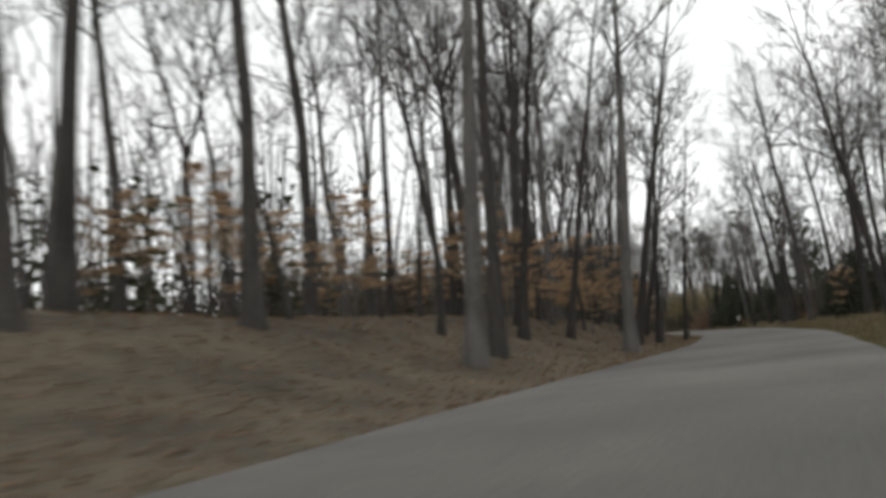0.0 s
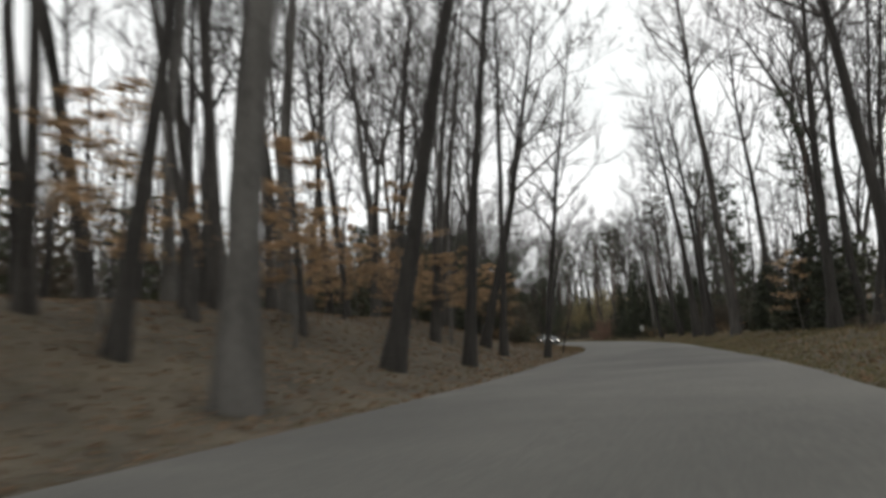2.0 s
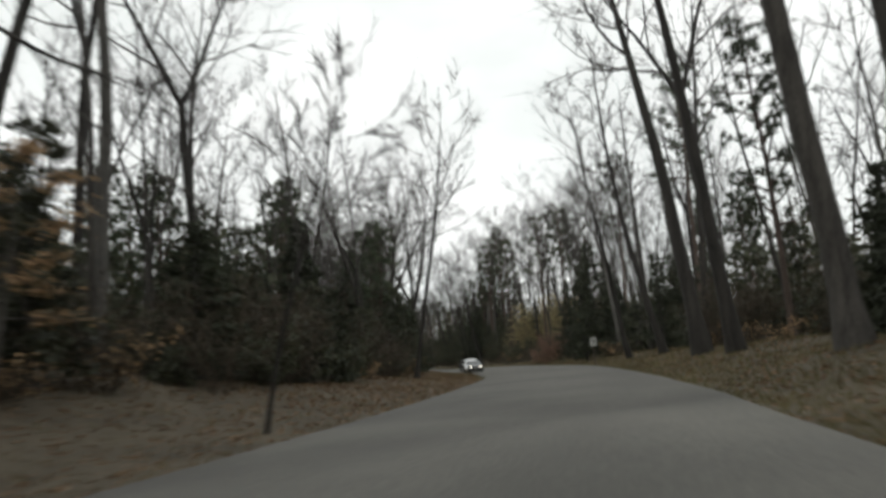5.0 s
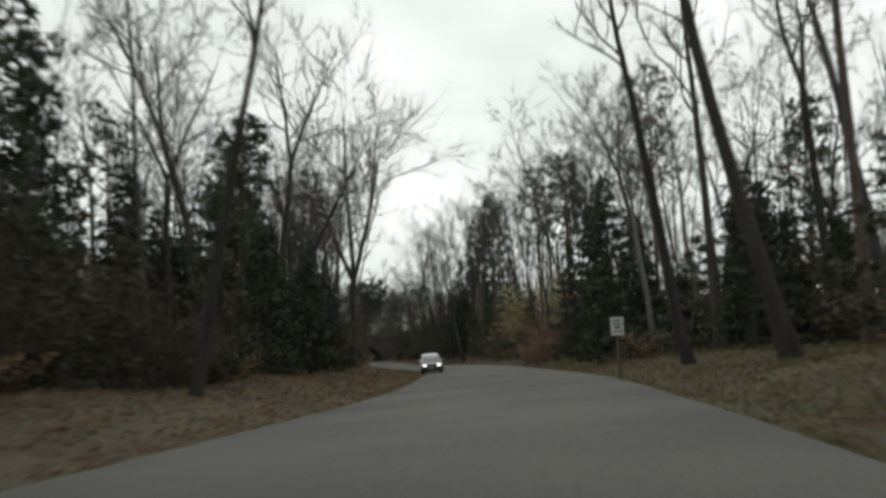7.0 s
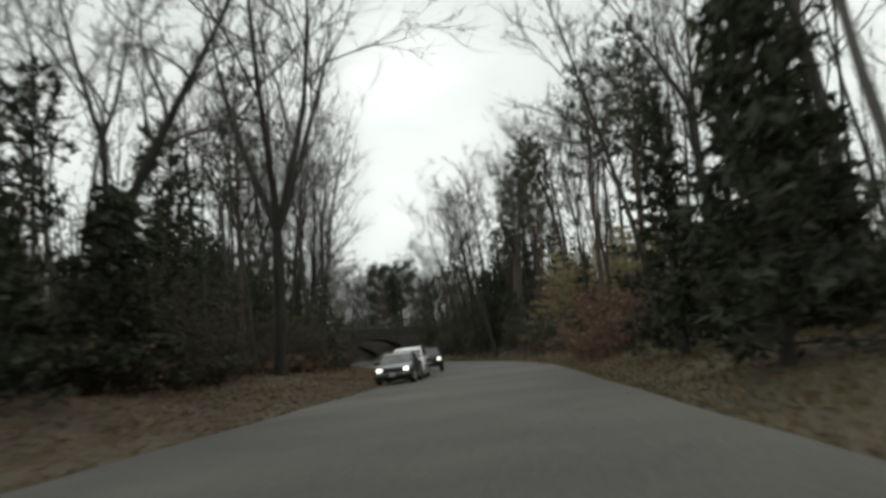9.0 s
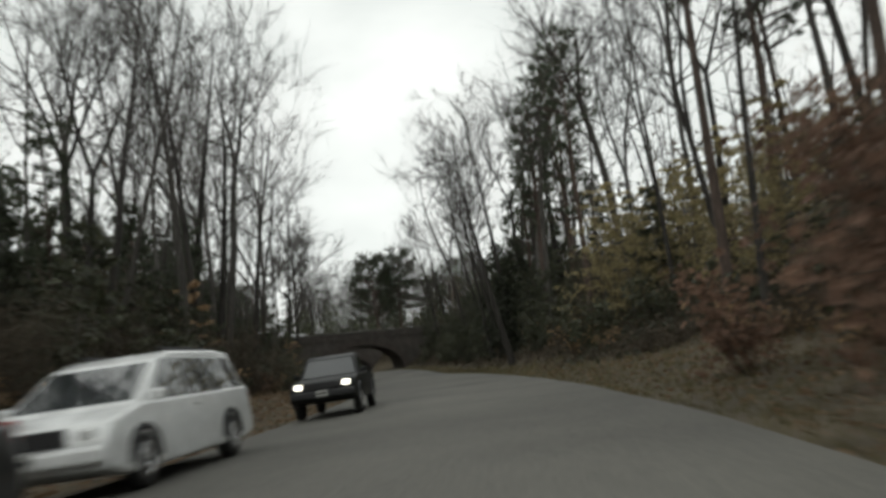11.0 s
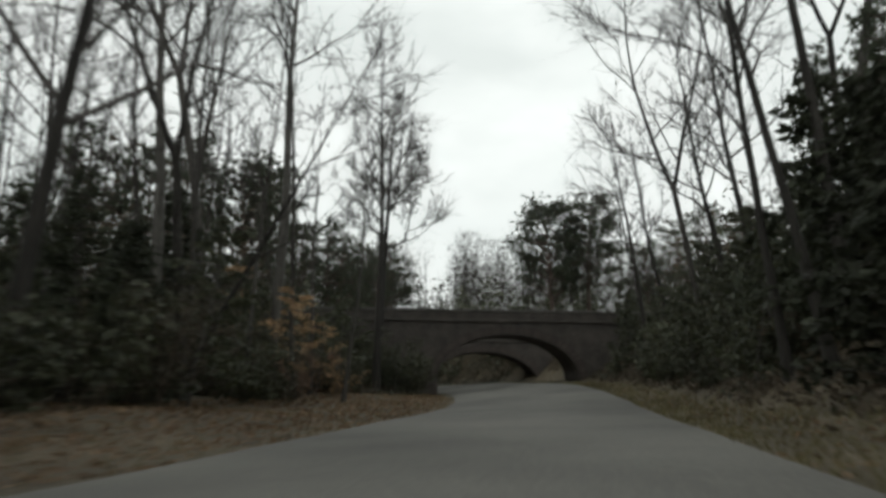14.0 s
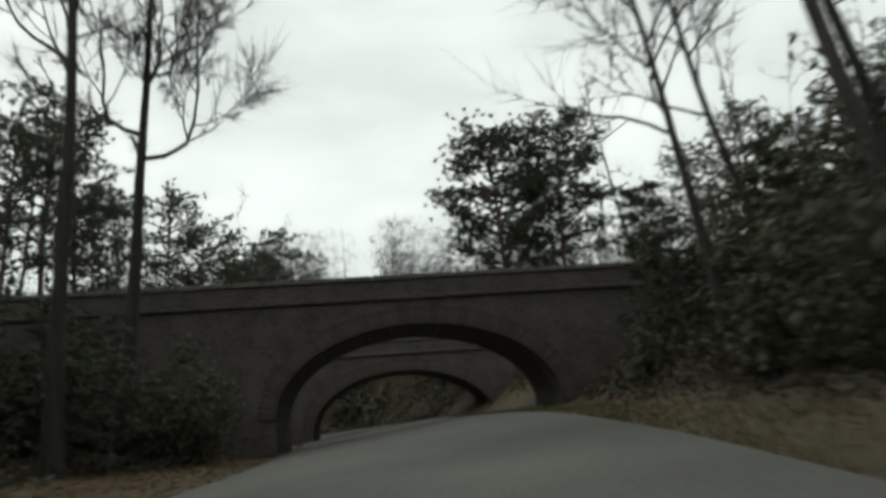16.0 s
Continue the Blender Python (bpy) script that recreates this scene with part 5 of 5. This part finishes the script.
def vehicle(name, kind, paint, label, lit):
    """Faces -y; stands on z = 0."""
    car = new(name)
    if kind == "sedan":
        L, W, H, r, belt = 4.6, 1.78, 1.44, 0.32, 0.92
        low = [(-2.3, 0.32), (-2.32, 0.62), (-2.2, 0.78), (-1.2, 0.95), (1.55, 1.0), (2.25, 0.98), (2.32, 0.6), (2.28, 0.3), (1.75, 0.24), (-1.8, 0.2)]
        cab = [(-1.25, 0.9), (-0.45, 1.38), (-0.1, 1.44), (0.75, 1.43), (1.0, 1.38), (1.75, 0.96), (1.7, 0.85), (-1.2, 0.85)]
        axles, panes_y = (-1.42, 1.3), ((-0.95, -0.42, -0.02, 0.0), (0.05, 0.05, 0.78, 1.18))
    elif kind == "van":
        L, W, H, r, belt = 5.0, 1.96, 1.76, 0.34, 1.02
        low = [(-2.5, 0.35), (-2.52, 0.7), (-2.35, 0.88), (-1.55, 1.05), (2.4, 1.12), (2.5, 1.05), (2.52, 0.5), (2.45, 0.3), (2.0, 0.24), (-2.0, 0.22)]
        cab = [(-1.7, 1.0), (-0.65, 1.62), (-0.2, 1.74), (1.6, 1.76), (2.1, 1.70), (2.42, 1.1), (2.4, 0.95), (-1.6, 0.95)]
        axles, panes_y = (-1.6, 1.45), ((-1.15, -0.6, -0.1, -0.1), (0.0, 0.0, 1.0, 1.0), (1.08, 1.08, 1.95, 2.25))
    else:
        L, W, H, r, belt = 5.1, 1.86, 1.74, 0.38, 1.1
        low = [(-2.5, 0.5), (-2.52, 0.85), (-2.4, 1.02), (-1.25, 1.12), (0.75, 1.15), (2.5, 1.12), (2.56, 0.7), (2.5, 0.48), (2.0, 0.42), (-2.0, 0.4)]
        cab = [(-1.25, 1.05), (-0.62, 1.66), (-0.35, 1.74), (0.45, 1.73), (0.68, 1.68), (0.85, 1.1), (0.8, 1.0), (-1.2, 1.0)]
        axles, panes_y = (-1.6, 1.6), ((-0.92, -0.5, -0.05, -0.05), (0.02, 0.02, 0.5, 0.62))
    part("body", from_bm(prism(low, W, W * 0.93, 0.5, H * 0.75, 0.06), name + "_body", paint, True), car)
    top_w = W * 0.74
    part("cabin", from_bm(prism(cab, W * 0.93, top_w, belt, H, 0.05), name + "_cabin", paint, True), car)

    def half(z):
        k = min(1, max(0, (z - belt) / (H - belt)))
        return (W * 0.93 * (1 - k) + top_w * k) / 2 + 0.004

    zb, zt = belt + 0.06, H - 0.14
    for yb0, yt0, yt1, yb1 in panes_y:
        for sx in (-1, 1):
            c = [(sx * half(zb), yb0, zb), (sx * half(zb), yb1, zb), (sx * half(zt), yt1, zt), (sx * half(zt), yt0, zt)]
            pane(car, c if sx > 0 else c[::-1], "side_window")
    (y0, z0), (y1, z1) = cab[0], cab[1]
    f0, f1 = 0.14, 0.92
    c = [(-half(z0 + f0 * (z1 - z0)) + 0.09, y0 + f0 * (y1 - y0), z0 + f0 * (z1 - z0)), (half(z0 + f0 * (z1 - z0)) - 0.09, y0 + f0 * (y1 - y0), z0 + f0 * (z1 - z0)),
         (half(z0 + f1 * (z1 - z0)) - 0.08, y0 + f1 * (y1 - y0), z0 + f1 * (z1 - z0)), (-half(z0 + f1 * (z1 - z0)) + 0.08, y0 + f1 * (y1 - y0), z0 + f1 * (z1 - z0))]
    pane(car, c, "windscreen")
    for sx in (-1, 1):
        for ya in axles:
            wheel(car, sx * (W / 2 - 0.1), ya, r, 0.22)
            arch = Shape()
            t = np.linspace(0.02, math.pi - 0.02, 13)
            arch.tube([(0, (r + 0.07) * math.cos(a), (r + 0.07) * math.sin(a)) for a in t], [0.05] * 13, 6)
            part("wheel_arch", arch.mesh("wheel_arch", BLACK), car, m=pose(sx * (W / 2 - 0.02), ya, r))
        zl = low[1][1] + 0.06
        block(car, "headlight", (0.22, 0.12, 0.13), (sx * (W / 2 - 0.27), low[1][0] + 0.05, zl), LAMP_ON if lit else LAMP_OFF, 0.03, "lit headlamp" if lit else "")
        block(car, "door_mirror", (0.2, 0.1, 0.14), (sx * (W / 2 + 0.06), cab[0][0] + 0.38, belt + 0.1), paint, 0.03)
        block(car, "tail_lamp", (0.16, 0.06, 0.3), (sx * (W / 2 - 0.14), low[5][0] + 0.02, 0.86), plain("tail_lamp_red", (0.25, 0.02, 0.02), 0.3), 0.015)
        block(car, "door_handle", (0.03, 0.2, 0.035), (sx * (W * 0.475), 0.15, belt - 0.1), CHROME if kind == "van" else paint, 0.008)
    block(car, "grille", (W * 0.5, 0.06, 0.2), (0, low[1][0] - 0.005, low[1][1] + 0.05), BLACK, 0.02, "black grille")
    block(car, "bumper", (W * 0.96, 0.22, 0.2), (0, low[1][0] + 0.02, low[1][1] - 0.18), paint if kind != "truck" else BLACK, 0.05)
    block(car, "number_plate", (0.31, 0.015, 0.16), (0, low[1][0] - 0.105, low[1][1] - 0.16), SIGN_WHITE, 0.004)
    block(car, "number_plate_bar", (0.24, 0.008, 0.05), (0, low[1][0] - 0.115, low[1][1] - 0.16), BLACK, 0.0)
    if kind == "truck":
        bed = Shape()
        bed.box((W * 0.82, 1.45, 0.05), pose(0, 1.68, 1.155))
        part("cargo_bed", bed.mesh("cargo_bed", BLACK, False), car)
        for sx in (-1, 1):
            block(car, "bed_rail", (0.1, 1.6, 0.14), (sx * (W / 2 - 0.1), 1.7, 1.2), paint, 0.02)
    if kind == "van":
        for sx in (-1, 1):
            block(car, "roof_rail", (0.05, 1.9, 0.05), (sx * 0.58, 0.75, 1.79), BLACK, 0.015)
    return tagged(car, label, {"sedan": "car", "van": "minivan", "truck": "pickup truck"}[kind])


def on_road(ob, x, y, turn_back=False, z=None):
    s, r = (float(v[0]) for v in along([x], [y]))
    lean = math.degrees(math.atan2(BANK_R - BANK_L, EDGE_R - EDGE_L))
    up = float(road_level(np.array(s)) + cross_fall(s, r)) + 0.045
    ob.matrix_basis = pose(x, y, up if z is None else z, 0, 0, heading(s)) @ pose(0, 0, 0, 0, -lean, 180 if turn_back else 0)


on_road(vehicle("oncoming_car", "sedan", GREY_PAINT, "dark grey car with lit headlights on the road", True), -0.9, 86.5)
on_road(vehicle("pickup_truck", "truck", DARK_PAINT, "black pickup truck with lit headlights on the road", True), -1.9, 104.9)
on_road(vehicle("minivan", "van", WHITE_PAINT, "white minivan with dark windows on the road", False), -1.4, 92.8)
bridge_car = vehicle("car_on_bridge", "sedan", WHITE_PAINT, "white car crossing the brick bridge", False)
p = BC + BU * -8.6 + BN * 2.1
bridge_car.matrix_basis = pose(p[0], p[1], DECK + 0.12, 0, 0, math.degrees(BA_) + 90)


# ---- the roadside sign ----
def road_sign(x, y):
    sign = tagged(new("road_sign"), "white rectangular roadside sign on a wooden post", "sign")
    sign.matrix_basis = pose(x, y, ground_at(x, y), 0, 0, 10)
    block(sign, "post", (0.09, 0.09, 2.5), (0, 0.045, 1.06), POST_WOOD, 0.012)
    block(sign, "panel", (0.48, 0.025, 0.64), (0, -0.015, 1.94), SIGN_WHITE, 0.01, "white panel with illegible lines")
    for z, w, h in ((2.15, 0.30, 0.05), (2.03, 0.36, 0.05), (1.90, 0.24, 0.08), (1.76, 0.36, 0.05)):
        block(sign, "text_bar", (w, 0.008, h), (0, -0.031, z), BLACK, 0.0)
    for z in (2.22, 1.66):
        bm = bmesh.new()
        bmesh.ops.create_cone(bm, cap_ends=True, segments=8, radius1=0.012, radius2=0.012, depth=0.02)
        part("bolt", from_bm(bm, "bolt", CHROME), sign, m=pose(0, -0.035, z, 90))


road_sign(7.8, 46.2)
